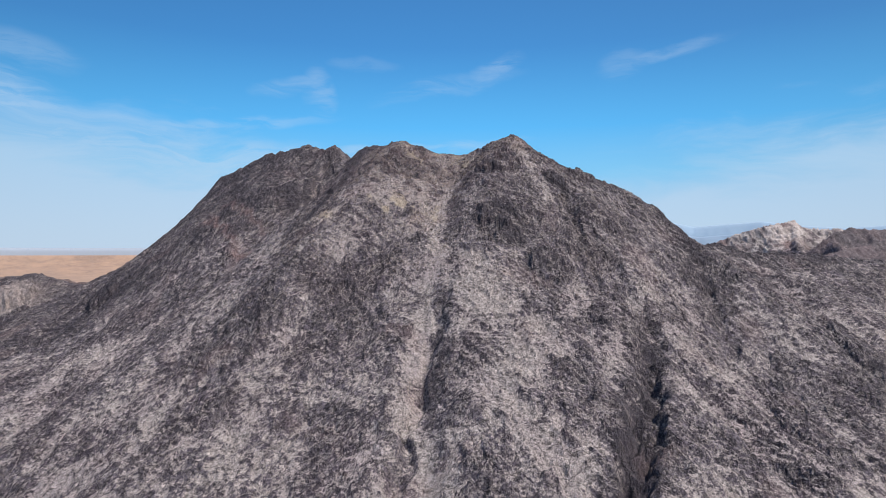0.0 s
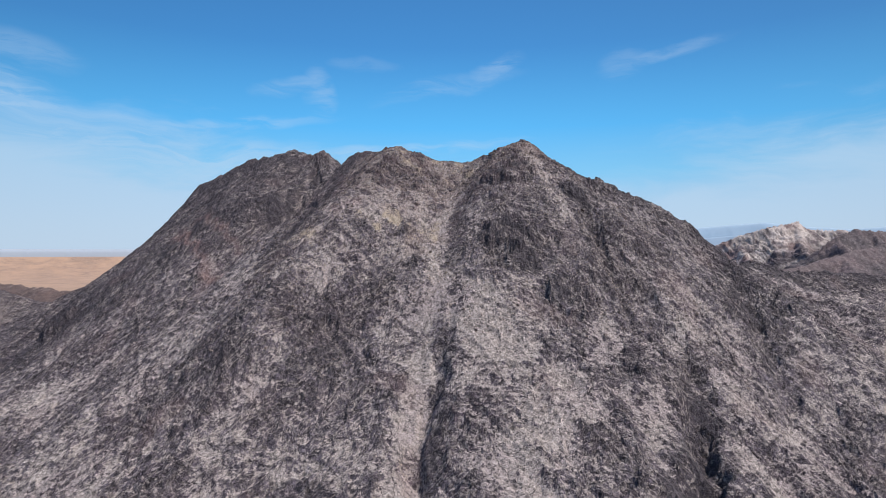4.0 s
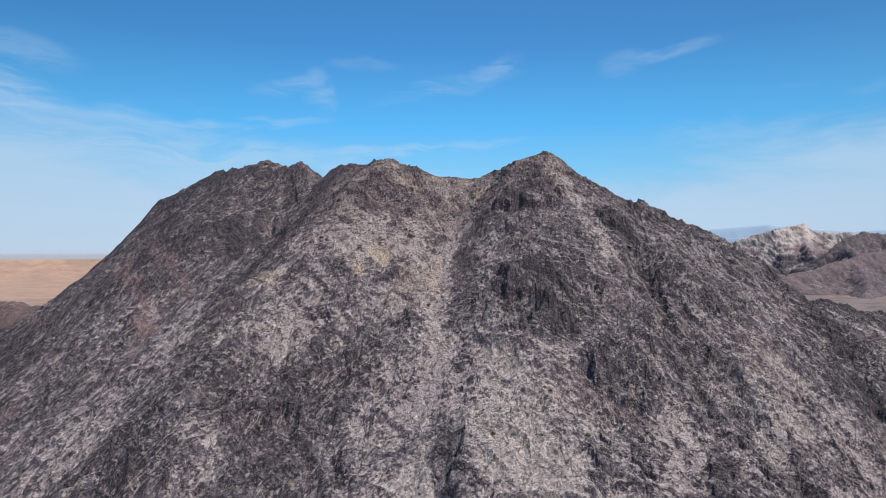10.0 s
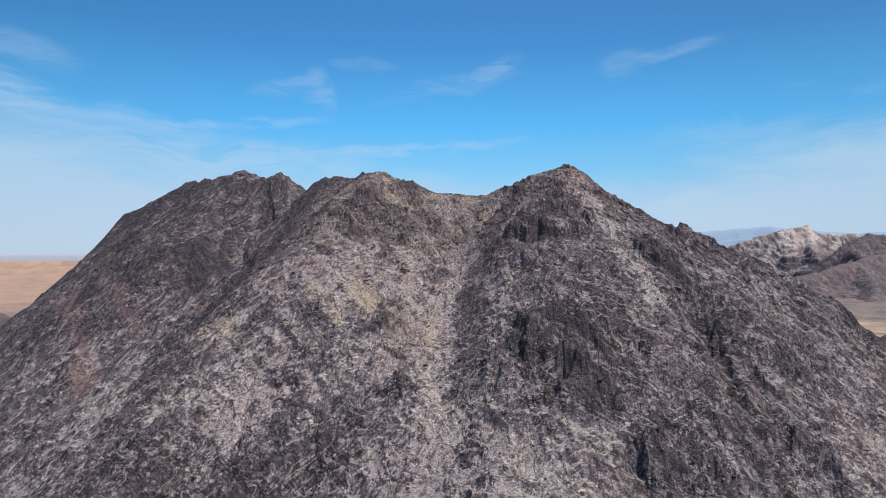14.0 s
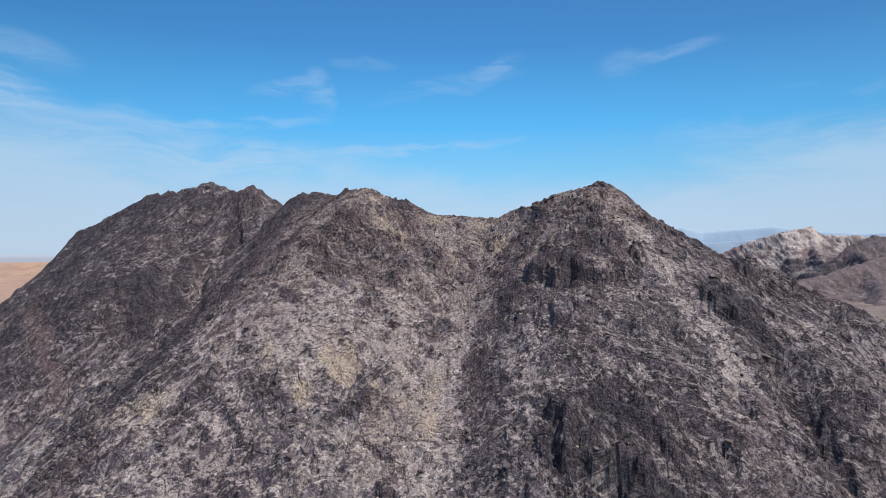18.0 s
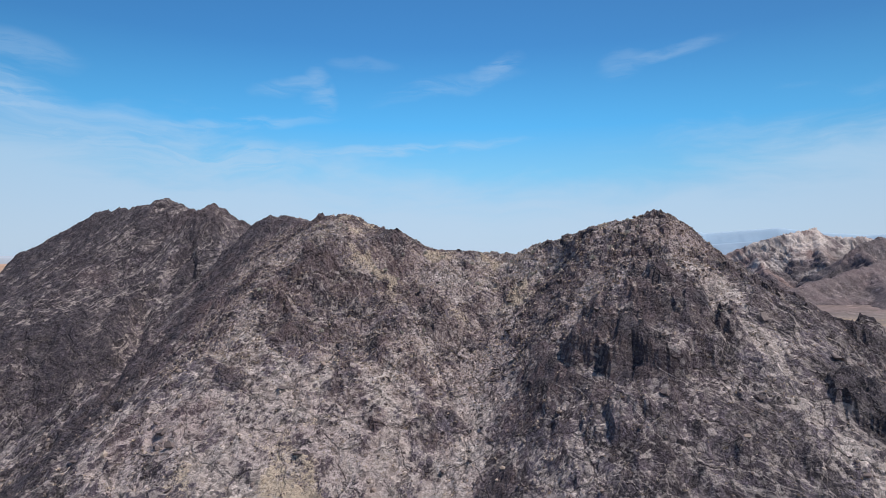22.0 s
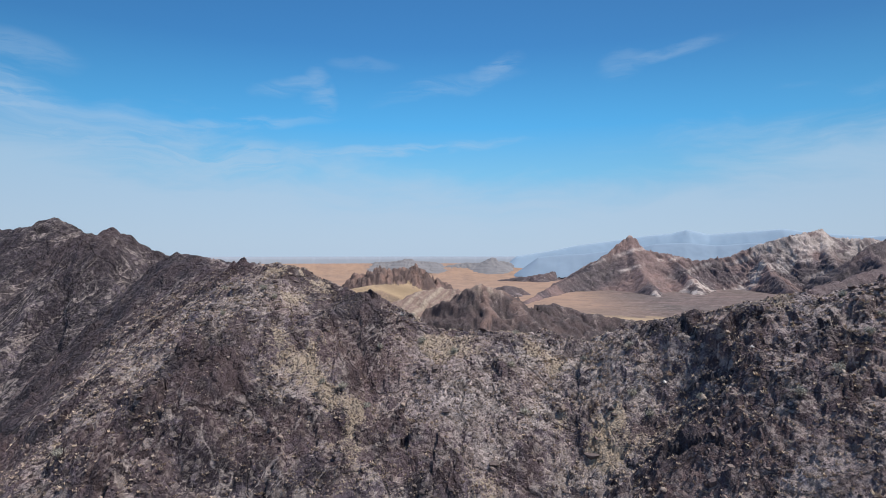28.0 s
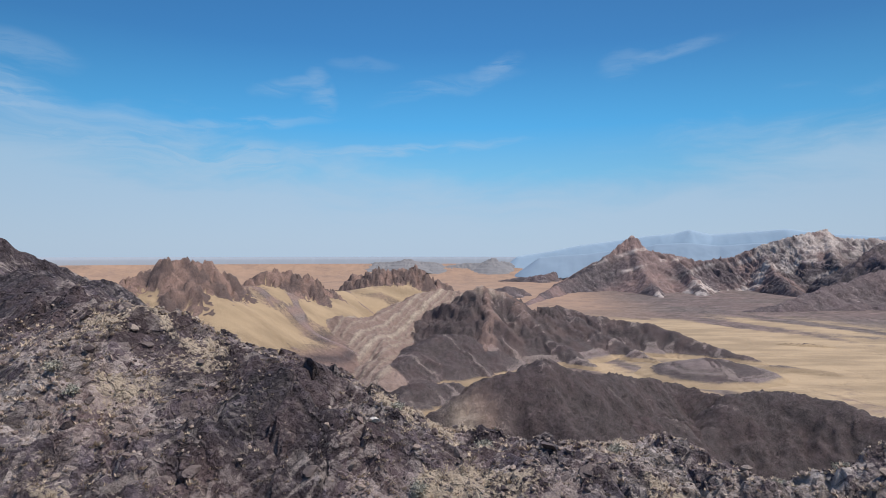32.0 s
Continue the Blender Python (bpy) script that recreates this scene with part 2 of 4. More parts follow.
plain_ground = rock_material("desert_floor", (0.155, 0.12, 0.108), (0.19, 0.148, 0.13), (0.2, 0.16, 0.13), SAND, (0.45, 0.29, 0.2), (0.6, 0.57, 0.55), 0.03, 2.0, mottle=0.2)


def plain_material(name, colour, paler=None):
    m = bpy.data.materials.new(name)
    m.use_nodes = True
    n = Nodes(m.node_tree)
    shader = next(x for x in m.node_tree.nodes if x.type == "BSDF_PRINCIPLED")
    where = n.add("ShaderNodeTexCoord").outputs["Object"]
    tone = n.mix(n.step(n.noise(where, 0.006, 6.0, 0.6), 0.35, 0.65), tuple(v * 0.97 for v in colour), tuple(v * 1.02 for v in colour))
    # haze as colour: the cover's first share brings in the paler tone
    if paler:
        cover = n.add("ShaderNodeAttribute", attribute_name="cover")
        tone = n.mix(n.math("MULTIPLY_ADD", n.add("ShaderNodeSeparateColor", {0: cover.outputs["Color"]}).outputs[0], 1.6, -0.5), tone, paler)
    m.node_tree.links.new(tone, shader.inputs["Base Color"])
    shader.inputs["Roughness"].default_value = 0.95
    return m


# blue haze of the distance, painted into the colour of both horizon ranges
haze_blue = plain_material("haze_blue_range", (0.31, 0.41, 0.51))
haze_hem = plain_material("hazed_foothills", (0.25, 0.33, 0.42))
# the plain's haze is colour too, from greyish to pale blue
far_haze = plain_material("hazed_plain", (0.25, 0.27, 0.3), (0.31, 0.345, 0.4))
far_grey = plain_material("far_grey_hills", (0.215, 0.205, 0.21))

# ---- landform functions ----
WAYS = np.random.default_rng(7).uniform(0, 2 * np.pi, 4096)
WAY_X, WAY_Y, CHANCE = np.cos(WAYS), np.sin(WAYS), np.random.default_rng(8).random(4096)


def smooth(v, low, high):
    s = np.clip((v - low) / (high - low), 0, 1)
    return s * s * (3 - 2 * s)


def lattice(ix, iy, seed):
    h = (ix * 73856093) ^ (iy * 19349663) ^ (seed * 83492791)
    return (h ^ (h >> 12) ^ (h >> 21)) & 4095


def grain(x, y, seed=0):
    """Gradient noise in the plane, about -0.7 to 0.7."""
    x0, y0 = np.floor(x), np.floor(y)
    fx, fy = x - x0, y - y0
    ix, iy = x0.astype(np.int64), y0.astype(np.int64)
    u, v = fx * fx * fx * (fx * (fx * 6 - 15) + 10), fy * fy * fy * (fy * (fy * 6 - 15) + 10)
    total = 0.0
    for i in (0, 1):
        for j in (0, 1):
            k = lattice(ix + i, iy + j, seed)
            total = total + (u if i else 1 - u) * (v if j else 1 - v) * (WAY_X[k] * (fx - i) + WAY_Y[k] * (fy - j))
    return total


def blocks(x, y, size, seed=0):
    """Broken rock: for the block that each place lies in, its height, 0 to 1, with a tilt of its own, and how near its edge is."""
    x, y = x / size, y / size
    ix, iy = np.floor(x).astype(np.int64), np.floor(y).astype(np.int64)
    first, second = np.full(np.shape(x), 9.0), np.full(np.shape(x), 9.0)
    high = np.zeros(np.shape(x))
    for i in (-1, 0, 1):
        for j in (-1, 0, 1):
            k = lattice(ix + i, iy + j, seed)
            dx, dy = ix + i + CHANCE[k] - x, iy + j + CHANCE[k - 1500] - y
            d = dx * dx + dy * dy
            own = CHANCE[k - 700] + 0.9 * (WAY_X[k] * dx + WAY_Y[k] * dy)
            near = d < first
            second = np.where(near, first, np.minimum(second, d))
            high = np.where(near, own, high)
            first = np.where(near, d, first)
    return high, np.sqrt(second) - np.sqrt(first)


def fractal(x, y, size, octaves, seed=0, fall=0.5):
    total, amp, f = 0.0, 1.0, 1.0 / size
    for k in range(octaves):
        total = total + amp * grain(x * f + 17.3 * k, y * f - 9.1 * k, seed + k)
        amp, f = amp * fall, f * 2.03
    return total


def crags(x, y, size, octaves, seed=0, fall=0.5):
    """Ridged noise: sharp ribs between rounded hollows, 0 to 1."""
    total, amp, f, full = 0.0, 1.0, 1.0 / size, 0.0
    for k in range(octaves):
        r = 1 - np.abs(grain(x * f + 5.7 * k, y * f + 3.3 * k, seed + k)) * 2.2
        total, full = total + amp * r * r, full + amp
        amp, f = amp * fall, f * 2.07
    return total / full


def along(line, x, y):
    """Distance to a polyline, and the third value of the polyline at the nearest place."""
    best, value = np.full(np.shape(x), 1e9), np.zeros(np.shape(x))
    for (ax, ay, av), (bx, by, bv) in zip(line[:-1], line[1:]):
        dx, dy = bx - ax, by - ay
        s = np.clip(((x - ax) * dx + (y - ay) * dy) / (dx * dx + dy * dy), 0, 1)
        d = np.hypot(x - ax - s * dx, y - ay - s * dy)
        near = d < best
        best, value = np.where(near, d, best), np.where(near, av + s * (bv - av), value)
    return best, value


def tent(line, slope, x, y, round_off=3.0):
    """The flanks that fall at one slope from a crest line."""
    top = np.full(np.shape(x), -1e9)
    for (ax, ay, av), (bx, by, bv) in zip(line[:-1], line[1:]):
        dx, dy = bx - ax, by - ay
        s = np.clip(((x - ax) * dx + (y - ay) * dy) / (dx * dx + dy * dy), 0, 1)
        d = np.hypot(x - ax - s * dx, y - ay - s * dy)
        top = np.maximum(top, av + s * (bv - av) - slope * (np.sqrt(d * d + round_off ** 2) - round_off))
    return top


def ridges(lines, slope, x, y, soft, size, deep, seed, bend=0.35):
    """Flanks below crest lines, cut by gullies that run down from the crest. Gives height, rib share and the distance from the crest."""
    z, rib, off = np.full(np.shape(x), -1e9), np.zeros(np.shape(x)), np.zeros(np.shape(x))
    wx, wy = x + bend * size * grain(x / size, y / size, seed), y + bend * size * grain(x / size, y / size, seed + 1)
    for k, line in enumerate(lines):
        best, run, value, start = np.full(np.shape(x), 1e9), np.zeros(np.shape(x)), np.zeros(np.shape(x)), 0.0
        for (ax, ay, av), (bx, by, bv) in zip(line[:-1], line[1:]):
            dx, dy = bx - ax, by - ay
            s = np.clip(((wx - ax) * dx + (wy - ay) * dy) / (dx * dx + dy * dy), 0, 1)
            d = np.hypot(wx - ax - s * dx, wy - ay - s * dy)
            fall = av + s * (bv - av) - slope * d
            near = fall > value - slope * best if start else np.ones(np.shape(x), bool)
            best, value, run = np.where(near, d, best), np.where(near, av + s * (bv - av), value), np.where(near, start + s * math.hypot(dx, dy), run)
            start += math.hypot(dx, dy)
        r = crags(run, best * 0.22, size, 5, seed + 7 * k, 0.55)
        top = value - slope * (np.sqrt(best * best + soft * soft) - soft) - deep * (0.95 - r) * smooth(best, 0, size * 1.1) + 0.22 * deep * fractal(run, best, size * 0.5, 3, seed + 5)
        over = top > z
        z, rib, off = np.where(over, top, z), np.where(over, r, rib), np.where(over, best, off)
    return z, rib, off


def blend(parts, soft):
    top = np.maximum.reduce(parts)
    return top + soft * np.log(sum(np.exp(np.clip((p - top) / soft, -40, 0)) for p in parts))


# crest lines and spurs of the dark mountain: x, y, height over the plain
CREST = [(-290, 450, 60), (-240, 442, 92), (-205, 432, 122), (-172, 420, 163), (-150, 414, 186), (-120, 404, 193), (-84, 381, 198), (-67, 370, 196),
         (-57, 366, 189), (-40, 342, 190), (-22, 323, 190), (-5, 321, 184.5), (13, 318, 182), (24, 310, 185), (36, 302, 188.5), (52, 304, 178),
         (64, 297, 171), (97, 281, 148), (113, 276, 135), (150, 332, 133), (250, 338, 127), (420, 330, 90)]
SPURS = [[(-22, 322, 188), (-36, 290, 167), (-58, 231, 124), (-74, 190, 84), (-90, 150, 50)],
         [(36, 302, 187), (30, 284, 174), (25, 261, 148), (31, 232, 117), (30, 180, 84), (30, 140, 55)],
         [(66, 296, 168), (80, 262, 138), (90, 230, 105), (100, 195, 70), (115, 150, 40)],
         [(-120, 400, 188), (-122, 325, 143), (-128, 280, 108), (-138, 230, 72), (-150, 180, 35)],
         [(100, 280, 146), (122, 252, 128), (146, 225, 98), (160, 180, 60)],
         [(150, 332, 132), (172, 276, 116), (186, 225, 85)],
         [(-420, 455, 100), (-289, 426, 117), (-258, 418, 114), (-246, 385, 94), (-235, 330, 65)]]
# gullies: x, y, depth
GULLIES = [([(13, 317, 0.5), (6, 300, 2.5), (3, 270, 4), (0, 240, 4), (-7, 223, 4), (-6, 180, 6), (-4, 140, 6)], 7),
           ([(60, 275, 3), (57, 258, 4), (66, 235, 4), (74, 212, 6), (84, 190, 7), (90, 160, 8)], 6),
           ([(-58, 362, 4), (-66, 340, 6), (-70, 317, 7), (-95, 296, 5), (-104, 260, 4)], 8)]
# rises and hollows of the flanks: radius, then x, y, height of each
SWELLS = [
    (45, [(-200, 380, -3.7), (20, 220, -5.8), (-220, 420, -1.4), (-220, 400, -3.2), (-200, 360, -2.7), (-200, 340, -2.4), (-220, 380, -4.1), (80, 220, -4.7), (60, 220, -4.3), (-40, 200, -6.4), (-120, 260, -3.2), (-140, 260, -3.4), (120, 200, -5.4), (100, 200, -5.4), (-160, 280, -4.3), (-180, 300, -4.3), (-240, 380, -3.9), (-200, 420, -2.6), (-220, 360, -3.6), (-200, 300, -4.3), (-180, 280, -4.5), (-100, 180, -3.9)]),
    (25, [(-175, 400, -5.1), (-115, 400, 2.7), (-190, 370, 0.6), (-205, 400, -1.2), (-220, 400, -1.1), (35, 235, -5.3), (-70, 325, -2.5), (110, 205, -5.6), (-175, 385, -2.4), (-90, 370, 0.8), (-105, 325, 2.1)]),
    (15, [(20, 310, 2.5), (90, 290, 6.0), (-40, 350, 2.5), (-50, 390, 1.6), (60, 260, 3.4), (-30, 230, -4.7), (-100, 330, 3.7), (-150, 430, 5.1), (-150, 370, 1.7), (-160, 360, -0.8), (150, 330, 1.5), (-60, 230, 3.2), (-80, 350, -3.2), (60, 260, 2.6), (-150, 430, 2.6), (70, 210, 3.4), (-80, 210, -3.2), (-60, 230, 1.9)]),
    (8, [(48, 298, -1.9), (-54, 382, 2.7), (96, 280, 1.7), (-78, 370, -3.1), (-66, 364, 3.1), (-84, 382, 0.8), (-54, 370, -4.0), (-18, 298, -3.4), (66, 304, -1.2), (66, 292, -1.1), (90, 280, 1.5), (-54, 376, 0.6), (12, 304, -2.9), (-6, 340, -1)]),
    (5, [(-2, 320, -1.1), (-18, 320, -0.9), (6, 324, 0.6), (38, 300, -0.5), (18, 308, -4.3), (10, 316, -0.9), (30, 304, -0.5), (42, 296, -1.8), (-10, 312, -2.7), (34, 304, 0.6), (-10, 332, 1.9), (-22, 332, -0.8), (22, 320, 0.9), (-6, 316, 0.8), (10, 328, 3), (-2, 332, 2.7), (14, 324, -0.6), (6, 316, -1), (14, 316, 0.7), (22, 308, 0.7), (-6, 332, -0.8), (-14, 320, 0.3)]),
]


def mountain(x, y):
    parts = [tent(CREST, 0.72, x, y)] + [tent(s, 0.75, x, y) for s in SPURS]
    z = blend(parts, 3.0)
    for line, wide in GULLIES:
        d, deep = along(line, x, y)
        z = z - deep * np.exp(-(d / wide) ** 2)
    for r, swells in SWELLS:
        for kx, ky, up in swells:
            z = z + up * np.exp(-((x - kx) ** 2 + (y - ky) ** 2) / (r * r))
    return z


# ---- ground ----
def sheet(name, x, y, z, material, cover=None, shade=True, keep=None):
    """A mesh from rows and columns of places; cover: gravel, sand, rusty and chalky shares at each."""
    rows, cols = x.shape
    k = np.arange(rows * cols).reshape(rows, cols)
    quads = np.stack([k[:-1, :-1], k[:-1, 1:], k[1:, 1:], k[1:, :-1]], -1).reshape(-1, 4)
    if keep is not None:
        quads = quads[keep.ravel()[quads].any(1)]
    data = bpy.data.meshes.new(name)
    data.vertices.add(rows * cols)
    data.vertices.foreach_set("co", np.stack([x, y, z], -1).astype(np.float32).ravel())
    data.loops.add(quads.size)
    data.loops.foreach_set("vertex_index", quads.astype(np.int32).ravel())
    data.polygons.add(len(quads))
    data.polygons.foreach_set("loop_start", np.arange(0, quads.size, 4, dtype=np.int32))
    data.polygons.foreach_set("use_smooth", np.full(len(quads), shade))
    if cover is not None:
        layer = data.attributes.new("cover", "FLOAT_COLOR", "POINT")
        cover = ((np.asarray(cover[0]) + 0.5) / 1.6, *cover[1:])
        layer.data.foreach_set("color", np.clip(np.stack([np.broadcast_to(c, x.shape) for c in cover], -1), 0, 1).astype(np.float32).ravel())
    data.update(calc_edges=True)
    data.materials.append(material)
    return new(name, data)


def spaced(stops):
    """Coordinates from stops of (place, spacing), with the spacing passing evenly from one to the next."""
    out = [stops[0][0]]
    for (a, da), (b, db) in zip(stops[:-1], stops[1:]):
        while out[-1] < b - 1e-6:
            s = (out[-1] - a) / (b - a)
            out.append(min(b, out[-1] + da + s * (db - da)))
    return np.array(out)


def slabs(x, y, z):
    """Bare rock steps that stand proud of the slope, steep on their lower edge."""
    z = z.copy()
    for cx, cy, wide, long, up, turn in OUTCROPS:
        far = 1.6 * max(wide, long)
        k = np.nonzero((np.abs(x - cx) < far) & (np.abs(y - cy) < far * 1.3))
        lx, ly = x[k], y[k]
        c, s = math.cos(radians(turn)), math.sin(radians(turn))
        u, v = ((lx - cx) * c + (ly - cy) * s) / wide, (-(lx - cx) * s + (ly - cy) * c) / long
        r = np.sqrt(u * u + v * v * np.where(v < 0, 1.0, 0.45)) + 0.3 * fractal(lx, ly, 3.5, 3, 71)
        b, edge = blocks(lx * c + ly * s, (ly * c - lx * s) * 0.4, 2.0, 77)
        z[k] += up * (1 - smooth(r, 0.72, 1.0)) * (0.84 + 0.2 * b - 0.1 * smooth(edge, 0.2, 0.0))
    return z


OUTCROPS = [(26, 280, 12, 6, 3.2, -12), (24, 252, 11, 5, 2.8, -4), (27, 244, 6, 3, 1.6, 10), (41, 231, 9, 6, 2.4, -22), (50, 270, 6, 3, 2.0, -28), (22, 270, 5, 3, 1.4, 0), (-46, 268, 6, 5, 1.2, 20),
            (-29, 306, 7, 9, 1.2, 25), (-60, 352, 5, 9, 2.2, 30), (-93, 318, 7, 5, 1.6, -10), (68, 292, 7, 4, 2.0, -20), (-15, 266, 3, 2, 1.2, 5), (-19, 289, 4, 2, 1.0, 5), (-8, 291, 4, 1.8, 1.0, 8),
            (-24, 303, 3.2, 2.0, 0.8, 12), (-12, 309, 2.8, 1.6, 0.7, 0), (-74, 208, 13, 12, 1.8, 20), (-56, 246, 9, 7, 1.3, 30), (-34, 236, 7, 9, 1.4, 10), (-20, 226, 6, 10, 1.4, 5), (80, 278, 6, 4, 1.6, -30),
            (112, 180, 8, 12, 2.4, 10), (156, 222, 9, 14, 2.4, 0), (-184, 322, 8, 7, 4, 20), (-289, 402, 14, 9, 7, 24), (-272, 380, 9, 6, 4, 20)]
CLEFTS = [([(54, 267, 1), (54, 260, 4.5), (56, 254, 4.5), (57, 244, 2.8), (60, 237, 3.2), (58, 230, 3), (59, 222, 1.5)], 2.6),
          ([(76, 218, 1.5), (69, 200, 5), (62, 180, 7), (53, 158, 8), (43, 138, 8)], 4.5), ([(112, 264, 1), (108, 249, 3.0), (107, 231, 3.0), (103, 213, 2)], 3.2),
          ([(4, 234, 0.6), (-2, 204, 2.2), (-7, 183, 3), (-12, 149, 4)], 2.6), ([(-62, 362, 2), (-69, 352, 3), (-73, 342, 3.5), (-66, 318, 2.5), (-57, 298, 2)], 2.2)]
# gravel runs, bare ribs and darkened clefts: x, y, share of gravel added; width
RUNS = [([(13, 313, 0.35), (8, 300, 0.35), (4, 288, 0.4), (-2, 268, 0.45), (-4, 252, 0.5), (-2, 236, 0.5), (-7, 214, 0.55), (-10, 178, 0.55), (-5, 150, 0.5)], 3.6),
        ([(-71, 362, 0.4), (-72, 349, 0.45), (-71, 332, 0.45), (-63, 300, 0.45), (-61, 282, 0.4)], 2.4), ([(-61, 367, 0.45), (-57, 340, 0.45), (-55, 318, 0.4), (-55, 303, 0.2)], 1.8),
        ([(35, 297, 0.4), (37, 286, 0.5), (40, 277, 0.5), (46, 264, 0.3), (48, 250, 0.2)], 3.4), ([(-3, 262, 0.4), (-16, 256, 0.4), (-30, 252, 0.2)], 4.0),
        ([(-40, 279, 0.25), (-21, 262, 0.3)], 1.6), ([(-34, 283, 0.25), (-17, 267, 0.3)], 1.3), ([(-26, 285, 0.2), (-9, 272, 0.3)], 1.5), ([(-46, 276, 0.25), (-28, 257, 0.3)], 1.5),
        ([(-47, 336, -0.45), (-51, 306, -0.5), (-58, 289, -0.5), (-62, 268, -0.4)], 5.0), ([(17, 304, -0.45), (13, 291, -0.5), (8, 278, -0.5), (5, 266, -0.4), (4, 252, -0.2)], 3.6),
        ([(54, 268, -0.3), (57, 246, -0.35), (59, 222, -0.35), (52, 206, -0.3)], 5.0), ([(76, 218, -0.4), (64, 186, -0.8), (44, 140, -0.8)], 6.5), ([(110, 264, -0.4), (106, 226, -0.35)], 6.0),
        ([(52, 304, -0.3), (97, 281, -0.3), (113, 276, -0.35), (150, 332, -0.4), (250, 338, -0.4)], 13.0), ([(-47, 346, -0.5), (-22, 321, -0.6), (-5, 320, -0.5), (8, 318, -0.3)], 2.8), ([(-3, 240, -0.2), (1, 210, -0.4), (-2, 185, -0.4), (-9, 150, -0.4)], 3.0)]
# patches of gravel (+) and of bare rock (-): x, y, half-widths, share
PATCHES = [(-20, 270, 17, 11, 0.2), (45, 215, 40, 30, 0.08), (-53, 266, 9, 5, 0.42), (26, 280, 12, 7, -0.9), (24, 252, 11, 6, -0.62), (27, 244, 7, 4, -0.7), (41, 231, 10, 7, -0.75), (-32, 246, 12, 6, 0.25), (11, 241, 8, 9, 0.28), (14, 225, 10, 12, 0.15), (50, 270, 6, 3, -0.4),
           (20, 190, 17, 40, 0.2), (30, 150, 18, 14, 0.2), (82, 226, 14, 20, 0.25), (88, 190, 14, 20, 0.15), (-74, 210, 14, 13, -0.35), (-30, 230, 13, 15, -0.22), (-150, 240, 26, 34, 0.22), (-115, 185, 22, 18, 0.22),
           (-115, 365, 45, 38, -0.07), (112, 180, 10, 18, -0.35), (158, 224, 14, 22, -0.35), (-184, 322, 9, 9, -0.4), (-18, 315, 4, 3, 0.22), (10, 317, 8, 4, 0.2), (26, 302, 14, 8, 0.08),
           (-20, 300, 16, 7, -0.1), (70, 262, 10, 10, -0.2)]


def dark_mountain(x, y):
    """Height and cover of the dark mountain."""
    z = mountain(x, y)
    right = smooth(x + 12 * grain(x / 30, y / 30, 3), -14, 20)
    u, v = x * 0.84 + y * 0.54, -x * 0.54 + y * 0.84
    p, q = x * 0.87 - y * 0.49, x * 0.49 + y * 0.87
    ribs = right * crags(u, v * 0.4, 14, 3, 11) + (1 - right) * crags(p, q * 0.4, 14, 3, 21)
    rough = crags(x, y, 5.5, 3, 31)
    bend = 1.5 * grain(x / 6, y / 6, 33)
    big_block, big_edge = blocks(u * 1.1 + bend, v * 0.8 + bend, 4.6, 35)
    mid_block, mid_edge = blocks(p + 0.4 * bend, q * 0.9, 1.7, 37)
    fine = smooth(np.hypot((x - 5) / 60, (y - 312) / 45), 1.3, 0.6)
    gully = np.zeros(np.shape(x))
    for line, wide in GULLIES[:1] + GULLIES[2:]:
        d, deep = along(line, x, y)
        gully = np.maximum(gully, np.exp(-(d / (wide * 0.8)) ** 2) * smooth(deep, 0, 3))
    bare = smooth(fractal(x, y, 24, 3, 51) + 0.25 * grain(x / 60, y / 60, 5), -0.2, 0.3)
    calm = 1 - 0.6 * gully
    z = z + calm * ((ribs - 0.62) * (2.3 - 1.5 * fine) + (rough - 0.62) * (1.5 - 0.7 * fine))
    z = z + calm * (0.3 + 0.8 * bare) * ((big_block - 0.5) * (0.6 - 0.2 * fine) - 0.22 * smooth(big_edge, 0.14, 0.0) + (mid_block - 0.5) * 0.4 - 0.12 * smooth(mid_edge, 0.16, 0.0))
    knob = fine * smooth(fractal(x, y, 8, 2, 53), 0.0, 0.35)
    z = z + knob * (0.3 + 0.25 * (big_block - 0.3) + 0.3 * (mid_block - 0.4) - 0.15 * smooth(mid_edge, 0.16, 0.0))
    # ledges of the dipping beds, broken along their length
    dip = 0.42 * np.sqrt((x + 8) ** 2 + 150) + 1.1 * fractal(x, y, 11, 2, 43) + 0.5 * (mid_block - 0.5)
    for period, share, seed in ((4.7, 0.16, 45), (1.3, 0.26, 47)):
        s = (z + dip) / period + 1.3 * grain(x / 6, y / 6, seed)
        f = s - np.floor(s)
        rise = smooth(f, 0.55, 1.0)
        z = z + calm * share * period * (rise - f) * smooth(fractal(x, y, 13, 2, seed + 1), -0.25, 0.3) * (1 - 0.4 * fine)
    small_block, small_edge = blocks(x, y * 0.8, 0.75, 39)
    z = z + fine * (small_block - 0.5) * 0.24
    z = slabs(x, y, z)
    for line, wide in CLEFTS:
        k = np.nonzero((np.abs(x - line[1][0]) < 50) & (np.abs(y - line[1][1]) < 75))
        lx, ly = x[k], y[k]
        d, deep = along(line, lx + 3.4 * grain(lx / 9, ly / 9, 61) + 0.8 * grain(lx / 2.5, ly / 2.5, 63), ly + 3.4 * grain(lx / 9, ly / 9, 62))
        z[k] -= deep * (1 - smooth(d, wide * 0.2, wide * 1.3)) * (0.55 + 0.6 * crags(lx, ly, 9, 2, 65))
    # shady left slope: its shade is put into the cover, less pale gravel and straw
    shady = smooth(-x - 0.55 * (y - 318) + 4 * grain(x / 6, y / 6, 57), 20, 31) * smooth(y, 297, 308)
